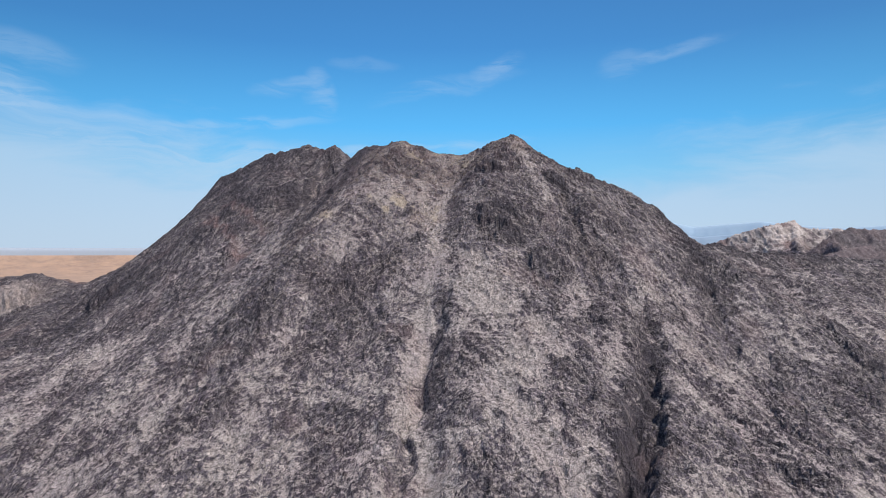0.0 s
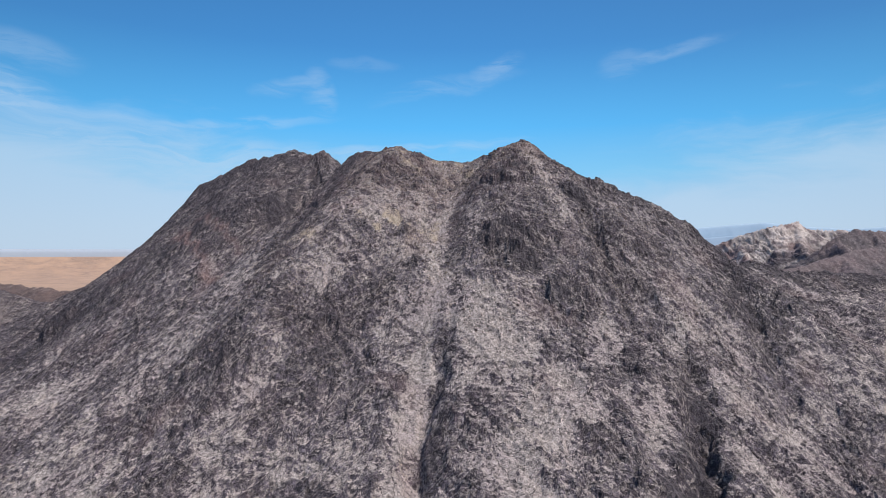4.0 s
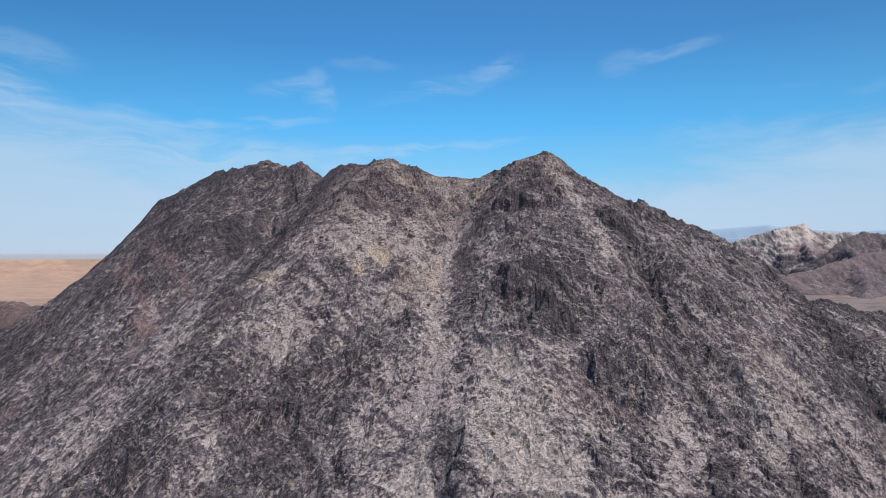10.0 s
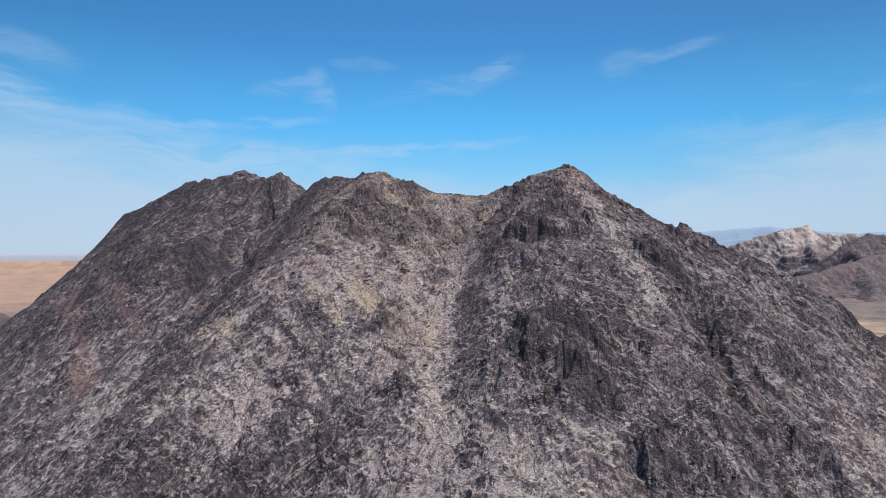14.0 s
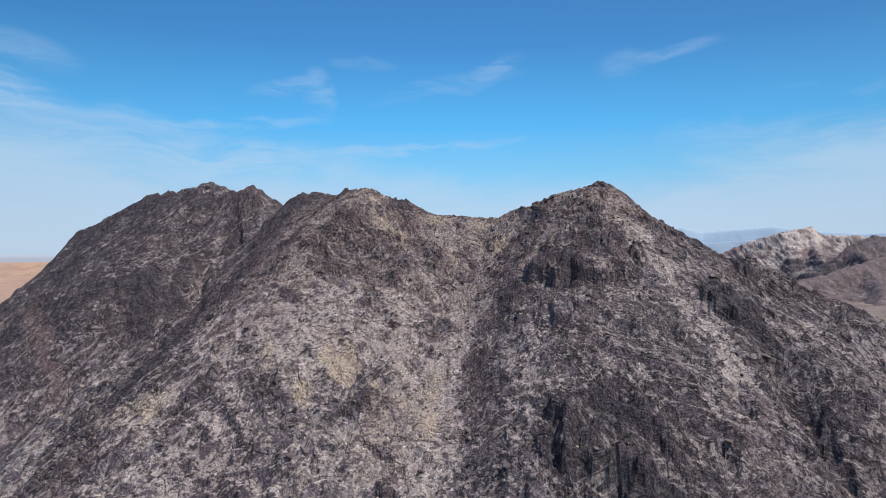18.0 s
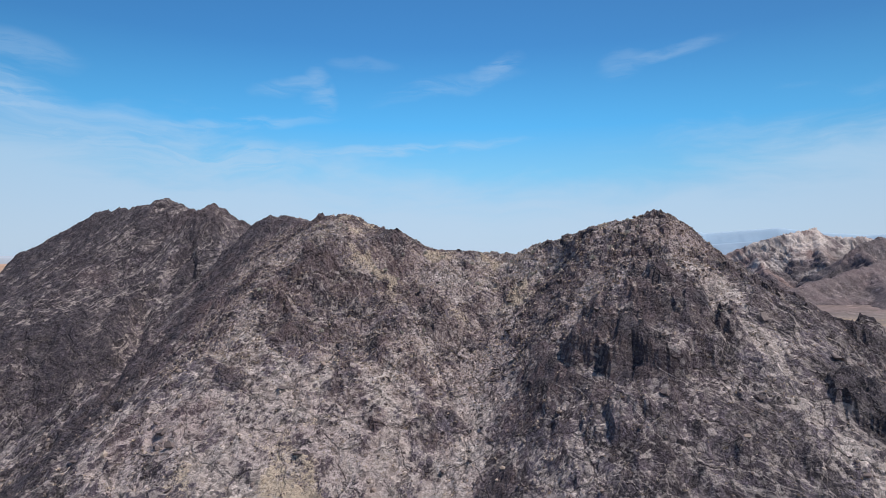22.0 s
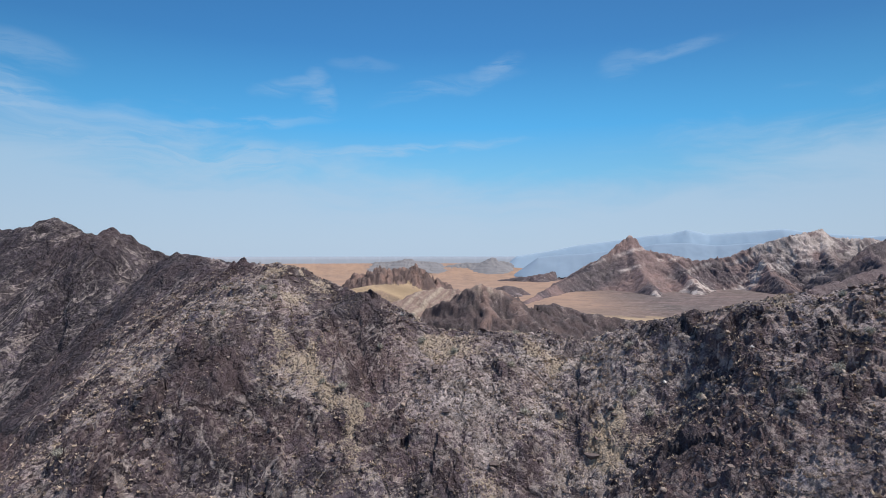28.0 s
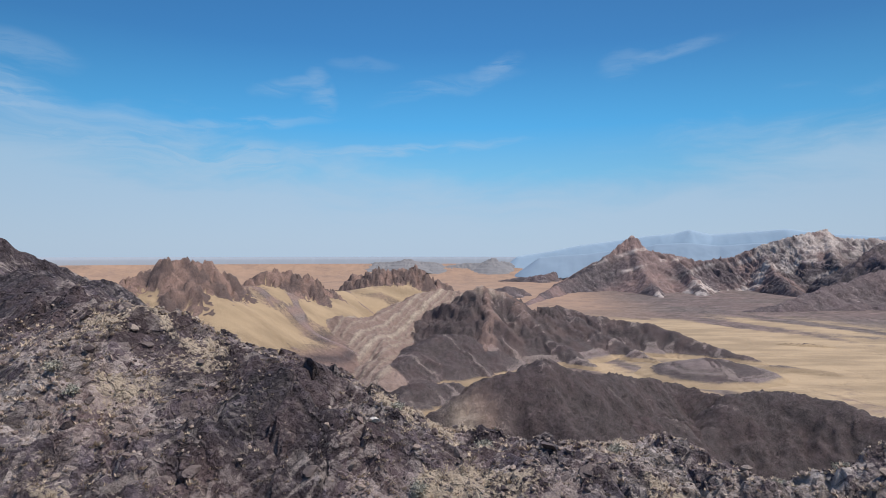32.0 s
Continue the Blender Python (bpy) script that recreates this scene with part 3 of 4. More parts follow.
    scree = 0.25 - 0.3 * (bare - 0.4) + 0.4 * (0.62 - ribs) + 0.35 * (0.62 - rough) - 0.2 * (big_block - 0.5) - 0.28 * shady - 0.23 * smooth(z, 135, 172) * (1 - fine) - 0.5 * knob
    scree = scree + 0.07 * smooth(z, 130, 80) * smooth(np.abs(x - 10), 150, 90)
    wob = 2.6 * fractal(x, y, 9, 3, 81)
    runs, hollow = np.zeros(np.shape(x)), np.zeros(np.shape(x))
    for line, wide in RUNS:
        d, much = along(line, x + wob, y - wob)
        runs = runs + much * np.exp(-(d / wide) ** 2)
    for cx, cy, rx, ry, more in PATCHES:
        share = np.exp(-(((x + 1.5 * wob - cx) / rx) ** 2 + ((y - 1.5 * wob - cy) / ry) ** 2) ** 1.6)
        scree = scree + more * share
        if more > 0.35 or (cx, cy) == (-20, 270):
            hollow = np.maximum(hollow, share)
    scree = scree + runs
    dike = np.zeros(np.shape(x))
    for line in ([(-133, 334, 0.8), (-108, 303, 0.8), (-89, 279, 0.6)], [(-124, 338, 0.5), (-100, 312, 0.6), (-82, 296, 0.3)]):
        d, much = along(line, x + wob, y + wob)
        dike = np.maximum(dike, much * np.exp(-(d / 1.6) ** 2))
    warm = dike + 0.35 * np.exp(-((x + 70) / 8) ** 2 - ((y - 372) / 9) ** 2)
    tan = (0.3 * np.maximum(runs, 0) * 2 + 0.52 * hollow) * smooth(fractal(x, y, 8, 3, 97), -0.3, 0.2) + fine * smooth(y, 295, 308) * (1 - shady) * (1 - knob) * 0.57 * smooth(fractal(x, y, 9, 3, 99), -0.12, 0.25)
    return z, (scree + 0.24 * fine, tan, warm + 0.3 * fine * smooth(grain(x / 3, y / 3, 93), -0.3, 0.2) + 0.25 * smooth(grain(x / 18, y / 18, 91), 0.25, 0.5), 0.12 * smooth(grain(x / 7, y / 7, 95), 0.3, 0.5) + 0.95 * np.exp(-((x + 289) / 19) ** 2 - ((y - 398) / 16) ** 2))


xs = spaced([(-316, 1.6), (-240, 1.5), (-160, 0.8), (-100, 0.38), (100, 0.38), (160, 0.8), (310, 2.4)])
ys = spaced([(90, 1.2), (140, 0.5), (170, 0.38), (335, 0.38), (350, 0.5), (395, 0.55), (440, 1.6), (500, 4.0)])
gx, gy = np.meshgrid(xs, ys)
gz, g_cover = dark_mountain(gx, gy)
saddle = (gx > -46) & (gx < 50) & (gy > 290) & (gy < 332)
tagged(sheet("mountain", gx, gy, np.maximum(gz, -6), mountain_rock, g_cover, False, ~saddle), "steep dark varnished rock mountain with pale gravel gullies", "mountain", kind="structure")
gx, gy = np.meshgrid(np.arange(-46.1, 50.2, 0.21), np.arange(289.9, 332.2, 0.21))
gz, g_cover = dark_mountain(gx, gy)
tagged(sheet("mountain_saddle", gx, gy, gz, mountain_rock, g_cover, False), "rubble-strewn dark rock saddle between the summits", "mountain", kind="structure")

# hills behind and round the mountain: crest line, slope, roundness
HILLS = [([(-60, 555, 82), (-21, 572, 112), (20, 590, 130), (42, 600, 139), (66, 618, 130), (90, 640, 123), (121, 705, 109), (164, 740, 97), (190, 722, 92)], 0.72, 4),
         ([(150, 660, 70), (175, 690, 84), (201, 710, 95), (240, 712, 96), (259, 692, 94), (277, 672, 88), (330, 660, 70), (420, 700, 30)], 0.6, 10),
         ([(42, 600, 137), (60, 560, 108), (75, 530, 85)], 0.75, 4),
         ([(74, 1540, 127), (133, 1540, 109), (170, 1550, 80), (243, 1590, 79), (290, 1560, 66), (345, 1540, 56), (418, 1510, 50), (483, 1420, 27), (560, 1320, 2)], 0.46, 6),
         ([(74, 1540, 125), (88, 1430, 74), (70, 1330, 36), (60, 1240, 5)], 0.5, 6),
         ([(133, 1540, 106), (180, 1420, 50), (240, 1300, 8)], 0.45, 8),
         ([(250, 1590, 76), (310, 1460, 32), (380, 1340, 2)], 0.4, 8),
         ([(30, 1740, 104), (-9, 1740, 106), (-60, 1640, 103), (-113, 1520, 82), (-147, 1420, 72), (-171, 1370, 80), (-186, 1340, 85), (-215, 1290, 50), (-240, 1240, 15)], 0.45, 5),
         ([(-147, 1420, 70), (-105, 1260, 42), (-80, 1060, 14), (-60, 960, 0)], 0.42, 8),
         ([(-500, 1090, 100), (-470, 1120, 135), (-390, 1190, 146), (-300, 1380, 132), (-225, 1600, 110), (-71, 1740, 122), (30, 1800, 95), (120, 1880, 70)], 0.55, 16),
         ([(-470, 1135, 146), (-452, 1150, 165), (-425, 1175, 181), (-405, 1182, 187), (-390, 1190, 190), (-368, 1210, 183), (-345, 1240, 160), (-335, 1260, 148)], 1.25, 10),
         ([(-335, 1320, 146), (-325, 1330, 159), (-305, 1370, 164), (-290, 1388, 168), (-276, 1400, 158), (-250, 1430, 142), (-228, 1500, 124)], 1.3, 7),
         ([(-240, 1690, 124), (-215, 1700, 146), (-165, 1712, 158), (-110, 1730, 156), (-71, 1740, 162), (-45, 1755, 148), (10, 1790, 118)], 1.3, 8),
         ([(-70, 1180, 30), (-18, 1290, 58), (30, 1330, 52)], 0.42, 10), ([(-60, 1000, 12), (-40, 1060, 28), (10, 1090, 20)], 0.4, 8),
         ([(372, 1225, 15), (410, 1240, 27), (440, 1240, 25), (490, 1230, 6)], 0.28, 14),
         ([(500, 1300, 3), (560, 1290, 6), (620, 1250, 2)], 0.15, 14), ([(705, 1560, 1), (725, 1552, 6), (765, 1535, 6), (800, 1515, 2)], 0.8, 1),
         ([(-640, 900, 96), (-480, 808, 92), (-430, 790, 84), (-380, 740, 60)], 0.5, 6),
         ([(-760, 620, 80), (-560, 560, 112), (-440, 470, 104), (-330, 440, 108)], 0.55, 8)]


# gully width and depth, and the relief, of each kind of hill
KINDS = [((0, 1, 2), 28, 11), ((3, 4, 5, 6), 44, 19), ((7, 8), 45, 9), ((9,), 120, 8), ((10, 11, 12), 34, 1.0), ((13, 14), 36, 11), ((15, 16, 17), 26, 5), ((18, 19), 50, 16)]


def foothills(x, y):
    z = np.full(np.shape(x), -8.0)
    own, rib, off = np.zeros(np.shape(x)), np.zeros(np.shape(x)), np.zeros(np.shape(x))
    for members, size, deep in KINDS:
        for k in members:
            line, slope, soft = HILLS[k]
            t, r, d = ridges([line], slope, x, y, soft, size, deep, 111 + 10 * k)
            if k in (10, 11, 12):
                # massive knobs with rounded tops and sharp clefts between them
                wide, gap = blocks(x + 5 * grain(x / 12, y / 12, 143), y * 0.8, 24, 141)
                small, slit = blocks(x + 2 * grain(x / 5, y / 5, 147), y * 0.8, 9, 145)
                t = t + smooth(t, 85, 135) * ((wide - 0.6) * 10 - 6 * smooth(gap, 0.3, 0.0) + (small - 0.5) * 7 - 4 * smooth(slit, 0.3, 0.0) + 1.5)
                bench = t / 11 + 1.2 * grain(x / 40, y / 40, 149)
                bench = bench - np.floor(bench)
                t = t + 7 * (smooth(bench, 0.45, 1.0) - bench)
            over = t > z
            own, rib, off, z = np.where(over, k, own), np.where(over, r, rib), np.where(over, d, off), np.where(over, t, z)
    high = smooth(z, -6, 25)
    sandy = (own == 9) * 1.0
    crag = np.isin(own, [10, 11, 12]) * 1.0
    strata = np.isin(own, [7, 8]) * 1.0
    ridge = np.isin(own, [3, 4, 5, 6]) * 1.0
    near = np.isin(own, [0, 1, 2]) * 1.0
    z = z + high * (1 - 0.8 * sandy) * ((crags(x, y, 6, 3, 131) - 0.6) * (1.2 + 2.2 * near) + (crags(x, y, 17, 3, 133) - 0.6) * (1 - near) * 4.5)
    z = z + near * smooth(off, 3, 22) * (crags(x + 5 * grain(x / 16, y / 16, 139), y * 0.8, 22, 3, 138) - 0.55) * 9
    z = z + ridge * smooth(off, 6, 50) * smooth(z, 8, 50) * (crags(x + 18 * grain(x / 50, y / 50, 137), y * 0.7, 62, 4, 135) - 0.55) * 26
    # the beds of the pale ridge stand on edge
    layer = 0.968 * x - 0.248 * y + 440 + 4 * grain(x / 90, y / 90, 151)
    white = np.maximum.reduce([np.exp(-((layer - c) / (0.75 * w)) ** 2) * a for c, w, a in ((-86, 6, 0.5), (-62, 4, 0.75), (-44, 3, 0.5), (-24, 5, 0.8), (-10, 2.5, 0.5), (3, 7, 1.0), (19, 3, 0.7), (34, 5, 0.6), (52, 3, 0.5), (70, 8, 0.6))])
    white = white * (0.7 + 0.3 * smooth(fractal(x, y, 40, 3, 155), -0.3, 0.2))
    z = z + strata * (white - 0.4) * 2.2
    pale = strata * (0.14 + 0.8 * white)
    pale = np.maximum(pale, ridge * 0.6 * np.exp(-((x - 90) / 34) ** 2 - ((y - 1535) / 22) ** 2) * smooth(rib, 0.4, 0.7))
    pale = np.maximum(pale, near * 0.8 * np.exp(-((x - 6) / 9) ** 2 - ((y - 566) / 12) ** 2))
    warm = np.maximum(crag * (0.3 + 0.65 * smooth(grain(x / 24, y / 24, 171) + 0.004 * (z - 150), -0.15, 0.2)), near * 0.75 * np.exp(-((x - 12) / 9) ** 2 - ((y - 568) / 16) ** 2))
    warm = np.maximum(warm, sandy * (0.4 + 0.35 * np.sin(z / 3.5 + 4 * grain(x / 90, y / 90, 177))))
    warm = np.maximum(warm, strata * (0.7 * (1 - white)))
    warm = np.maximum(warm, np.isin(own, [18, 19]) * 0.3)
    warm = np.maximum(warm, ridge * (0.15 * smooth(grain(x / 50, y / 50, 175), 0.0, 0.35) + 0.6 * smooth(off, 22, 4) * smooth(x, 190, 130)))
    scree = 0.06 + 0.5 * smooth(rib, 0.45, 0.85) * (1 - 0.3 * near) + 0.25 * smooth(z, 40, 5)
    low_sand = smooth(z, 9, 1) * smooth(x, -350, -150) * 0.9
    blown = sandy * smooth(z, 20, 80) * (0.5 + 0.5 * smooth(fractal(x, y, 110, 3, 181), -0.3, 0.15)) * smooth(rib, 0.85, 0.6)
    return z, (scree, np.maximum(blown, low_sand), warm, pale)


hx = spaced([(-1000, 10), (-500, 5), (-250, 2.2), (300, 2.2), (520, 6), (900, 12)])
hy = spaced([(-200, 16), (380, 8), (470, 1.5), (740, 1.5), (1100, 3.5), (1800, 3.8), (2150, 9)])
px, py = np.meshgrid(hx, hy)
pz, p_cover = foothills(px, py)
inside = (np.abs(px) < 296) & (py > 104) & (py < 485)
under = mountain(px, py)
ring = (np.abs(px) < 420) & (py < 560)
pz = np.where(ring, np.maximum(pz, under - np.where((np.abs(px) < 312) & (py < 502) & (py > 88), 3.0, 0.0)), pz)
tagged(sheet("foothills", px, py, pz, foothill_rock, p_cover, keep=~inside & (pz > -7.5)), "brown desert foothills with rusty crags and blown sand", "hills", kind="structure")


# ---- the distance ----
HEART = (0.0, 180.0, 178.0)


def drawn_in(x, y, z):
    """Brings what lies beyond 3.6 km nearer along its line of sight, so that the whole desert fits in 4.7 km."""
    dx, dy, dz = x - HEART[0], y - HEART[1], z - HEART[2]
    r = np.sqrt(dx * dx + dy * dy + dz * dz)
    q = np.maximum(r - 3600, 0) / 1100
    s = np.where(r > 3600, (3600 + 1100 * q / (1 + q)) / r, 1.0)
    return HEART[0] + dx * s, HEART[1] + dy * s, HEART[2] + dz * s


turn = np.linspace(0, 2 * np.pi, 241)
ahead = np.sort(np.concatenate([turn, np.linspace(radians(-45), radians(45), 361) % (2 * np.pi)]))
reach = np.concatenate([np.geomspace(60, 1000, 40), np.geomspace(1015, 9000, 130), np.geomspace(9400, 70000, 50)])
ta, ra = np.meshgrid(ahead, reach)
wx, wy = HEART[0] + ra * np.sin(ta), HEART[1] + ra * np.cos(ta)
wz = 0.8 * fractal(wx, wy, 160, 3, 201) - 0.6
flow, cross = -0.37 * wx + 0.93 * wy, 0.93 * wx + 0.37 * wy
braid = fractal(flow * 0.22, cross, 190, 4, 211, 0.6) + 0.5 * fractal(flow * 0.12, cross, 60, 3, 221)
valley = smooth(wx, -200, 150) * (1 - smooth(wy, 1700, 2500)) * (1 - 0.8 * smooth(wx - 0.3 * wy, 250, 800)) * (0.15 + 0.85 * smooth(braid + 0.3, -0.4, 0.5))
desert = smooth(-wx + 0.12 * wy, -550, -150) * smooth(ra, 1500, 2600)
desert = np.maximum(desert, smooth(ra, 5200, 6200) * smooth(-wx + 0.22 * wy, -300, 500))
salt = smooth(ra, 15500, 17000) * (1 - smooth(ra, 19000, 21000)) * smooth(-wx - 0.25 * wy, 0, 2500) * smooth(grain(ta * 9, ra / 4000, 5), -0.25, 0.1)
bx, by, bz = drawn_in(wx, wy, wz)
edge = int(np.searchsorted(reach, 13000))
# share of the painted haze tint, growing with distance
haze_share = smooth(ra, 13000, 40000)
tagged(sheet("backdrop", bx[edge:], by[edge:], bz[edge:], far_haze, [np.broadcast_to(c, bx.shape)[edge:] for c in (haze_share, 0.0, 0.0, 0.0)]), "plain at the horizon, tinted paler for haze with distance", "desert", kind="structure")
edge += 1
tagged(sheet("ground", bx[:edge], by[:edge], bz[:edge], plain_ground, [np.broadcast_to(c, bx.shape)[:edge] for c in (0.05, valley, desert, salt)]), "flat desert floor of gravel and yellow sand", "desert", kind="structure")

# far ranges: name, label, material, crest line, slope, grid step, relief, chalky band
def far_range(name, label, material, lines, slope, step, relief, seed, band=None, margin=500.0, soft=6.0, near=1.0, crowns=(), rosy=0.0, carve=0.8):
    pts = np.array([p for line in lines for p in line], float)
    reach_out = min(margin, pts[:, 2].max() / slope + 60) if near > 0.2 else margin
    x0, x1, y0, y1 = pts[:, 0].min() - reach_out, pts[:, 0].max() + reach_out, pts[:, 1].min() - reach_out * 1.3, pts[:, 1].max() + reach_out * 0.6
    x, y = np.meshgrid(np.arange(x0, x1, step), np.arange(y0, y1, step))
    z, ribs, _ = ridges(lines, slope, x, y, soft, relief * 1.6, relief * carve, seed, 0.35 if carve > 0.5 else 0.07)
    if crowns:
        high, edge, _ = ridges(crowns, 1.25, x, y, 4.0, relief * 0.7, relief * 0.35, seed + 40)
        z, ribs = np.maximum(z, high), np.where(high > z, edge, ribs)
    z = z + smooth(z, -5, 60) * (crags(x, y, relief * 0.7, 3, seed + 9) - 0.6) * relief * 0.5 * carve
    pale = np.zeros(x.shape) if band is None else band(x, y, z)
    warm = np.maximum((0.15 + 0.6 * rosy) * smooth(grain(x / 400, y / 400, seed + 3), -0.15, 0.3), 0.9 * smooth(2000 - x, 0, 500) * smooth(z, 120, 260) * rosy)
    drawn = near
    if near < 0.6:
        fx, fy, fz = (h + near * (c - h) for h, c in zip(HEART, (x, y, z)))
    else:
        near = near - 0.1 * smooth(x, 1500, 3000) * (near < 0.8)
        fx, fy, fz = HEART[0] + near * (x - HEART[0]), HEART[1] + near * (y - HEART[1]), z * (HEART[2] + near * (250 - HEART[2])) / 250
    ob = sheet(name, fx, fy, fz, material, (0.5 * smooth(ribs, 0.5, 0.85), 0.0, warm, pale), keep=z > -(6 if drawn > 0.6 else 200 if drawn > 0.2 else 1000))
    return tagged(ob, label, "mountains", kind="structure")


def chalk(x, y, z):
    """A band of pale beds that climbs from the foot of the range to its highest crest."""
    off, wide = along([(1180, 3640, 100), (1500, 3950, 120), (1900, 4350, 75), (2500, 4780, 60), (3060, 5110, 60)], x, y)
    off = off + 70 * fractal(x, y, 160, 3, 7)
    band = smooth(off, wide * 1.1, wide * 0.6) * smooth(fractal(x, y, 55, 3, 9), -0.3, 0.1) * (1.0 - 0.3 * smooth(x, 1700, 2300))
    bed = z - 0.22 * (x - 1400) + 0.12 * (y - 4500) + 26 * fractal(x, y, 300, 3, 13)
    streaks = 0.6 * smooth(np.sin(bed / 17), 0.55, 0.95) * smooth(fractal(x, y, 200, 3, 17), -0.25, 0.15) * smooth(z, 40, 110) * smooth(x, 900, 1200)
    crest = 0.75 * smooth(z, 150, 250) * smooth(x, 1950, 2400) * smooth(fractal(x, y, 120, 4, 19), -0.35, 0.15)
    return np.maximum(np.maximum(band, streaks), crest)


far_range("mountain_range", "jagged pinkish brown range with chalky strata above the valley", range_rock,
          [[(367, 3150, 0), (740, 4150, 48), (1015, 4470, 110), (1209, 4690, 208), (1300, 4740, 250), (1400, 4790, 296), (1440, 4790, 280), (1512, 4790, 232), (1682, 4790, 206),
            (1895, 4800, 164), (2198, 4880, 190), (2467, 4990, 262), (2792, 5080, 322), (3082, 5170, 356), (3160, 5180, 315), (3260, 5170, 305), (3500, 5100, 300)],
           [(1400, 4790, 290), (1350, 4400, 130), (1280, 4000, 50), (1230, 3700, 0)], [(1682, 4790, 200), (1650, 4300, 90), (1550, 3900, 20)],
           [(2467, 4990, 230), (2300, 4500, 110), (2150, 4000, 30)], [(3082, 5170, 350), (2850, 4700, 180), (2700, 4300, 60)]],
          0.5, 9, 46, 301, chalk, near=0.77, rosy=1.0, crowns=[[(1300, 4750, 262), (1375, 4790, 305), (1410, 4790, 322), (1450, 4790, 296), (1500, 4790, 240)], [(2950, 5130, 335), (3040, 5160, 354), (3085, 5170, 362), (3110, 5170, 345)]])
far_range("mountain_range", "low dark hills at the valley's edge", range_rock,
          [[(1000, 2280, 2), (1107, 2290, 22), (1301, 2390, 62), (1487, 2490, 93), (1700, 2590, 136), (2000, 2700, 190), (2400, 2800, 230)],
           [(1700, 2590, 130), (1600, 2350, 60), (1450, 2150, 8)], [(2000, 2700, 180), (1950, 2300, 70), (1800, 2050, 5)]], 0.5, 9, 36, 331)
far_range("mountain_range", "dark ridge behind the valley hills", range_rock,
          [[(2420, 4200, 5), (2640, 4310, 98), (2825, 4410, 190), (2940, 4460, 250), (3140, 4510, 288), (3256, 4520, 280), (3500, 4600, 280), (3900, 4700, 250)], [(2940, 4460, 240), (2800, 4000, 120), (2600, 3600, 10)], [(3256, 4520, 270), (3150, 4000, 130), (2950, 3500, 10)]], 0.55, 12, 50, 351, near=0.76)
far_range("mesa", "small flat-topped hills on the far plain", range_rock, [[(520, 5900, 20), (900, 5850, 60), (1280, 6300, 102), (1400, 6350, 60)], [(300, 4200, 30), (400, 4150, 52), (520, 4250, 30)]],
          0.4, 16, 40, 371, near=0.7)
far_range("mesa", "far grey mesas in the haze", far_grey, [[(60, 8900, 30), (330, 8950, 75), (520, 8900, 70), (640, 8900, 120), (690, 8900, 142), (735, 8900, 140), (800, 8900, 105), (1000, 8900, 62), (1300, 9000, 20)]],
          0.5, 14, 40, 391, None, 500, near=0.519)
far_range("mesa", "low grey hills at the edge of the plain", far_grey, [[(-1350, 10700, 20), (-1150, 10700, 62), (-900, 10700, 66), (-730, 10700, 88), (-660, 10700, 116), (-560, 10700, 116), (-500, 10700, 78), (-200, 10700, 66), (-60, 10700, 40)]], 0.35, 14, 40, 393, None, 500, near=0.4335)
rim = [(46000 * math.sin(radians(a)), 46000 * math.cos(radians(a)), h) for a, h in ((7, 120), (10, 480), (12.5, 900), (15, 1150), (18, 1500), (20.5, 1700), (21.7, 1950), (23.5, 1600), (26, 1750), (29, 1900),
                                                                                   (32, 1550), (35, 1350), (39, 1500), (44, 1200), (50, 700))]
far_range("mountain_range", "mountains on the horizon, tinted pale blue for haze", haze_blue, [rim], 1.0, 100, 900, 411, None, 3000, 200.0, carve=0.05, near=0.1005)
hem = [(36000 * math.sin(radians(a)), 36000 * math.cos(radians(a)), h) for a, h in ((9, 60), (11, 200), (13, 250), (15, 420), (17, 520), (19, 800), (21.5, 860), (24, 700), (27, 840), (30, 640), (34, 500))]
far_range("mountain_range", "foothills tinted blue-grey for haze, before the pale mountains", haze_hem, [hem], 0.7, 80, 500, 431, None, 2600, 120.0, carve=0.06, near=0.121)


# ---- loose things ----
def linked(name, verts, faces, material, parent=None, label="", shade=False):
    data = bpy.data.meshes.new(name)
    data.from_pydata(verts, [], faces)
    data.polygons.foreach_set("use_smooth", [shade] * len(data.polygons))
    data.materials.append(material)
    data.update()
    ob = new(name, data)
    if parent is not None:
        ob.parent = parent
    return tagged(ob, label)


def stone_material(name, tones, straw=None):
    """Stones or stalks of one kind, each in a tone of its own."""
    m = bpy.data.materials.new(name)
    m.use_nodes = True
    n = Nodes(m.node_tree)
    shader = next(x for x in m.node_tree.nodes if x.type == "BSDF_PRINCIPLED")
    where = n.add("ShaderNodeTexCoord").outputs["Object"]
    chance = n.add("ShaderNodeNewGeometry").outputs["Random Per Island"]
    own = n.add("ShaderNodeObjectInfo").outputs["Random"]
    pick = n.math("FRACT", n.math("ADD", chance, own))
    ramp = n.add("ShaderNodeValToRGB", {0: pick})
    ramp.color_ramp.elements[0].color, ramp.color_ramp.elements[1].color = (*tones[0], 1), (*tones[-1], 1)
    for k, tone in enumerate(tones[1:-1]):
        ramp.color_ramp.elements.new((k + 1) / (len(tones) - 1)).color = (*tone, 1)
    spots = n.noise(where, 5.0, 6.0, 0.7)
    colour = n.mix(n.step(spots, 0.4, 0.65, 0.0, 0.6), ramp.outputs[0], n.mix(0.5, ramp.outputs[0], (0.2, 0.16, 0.14)))
    m.node_tree.links.new(colour, shader.inputs["Base Color"])
    shader.inputs["Roughness"].default_value = 0.85
    lump = n.add("ShaderNodeBump", {"Strength": 0.7, "Distance": 0.12, "Height": n.noise(where, 4.0, 7.0, 0.7)})
    m.node_tree.links.new(lump.outputs[0], shader.inputs["Normal"])
    return m


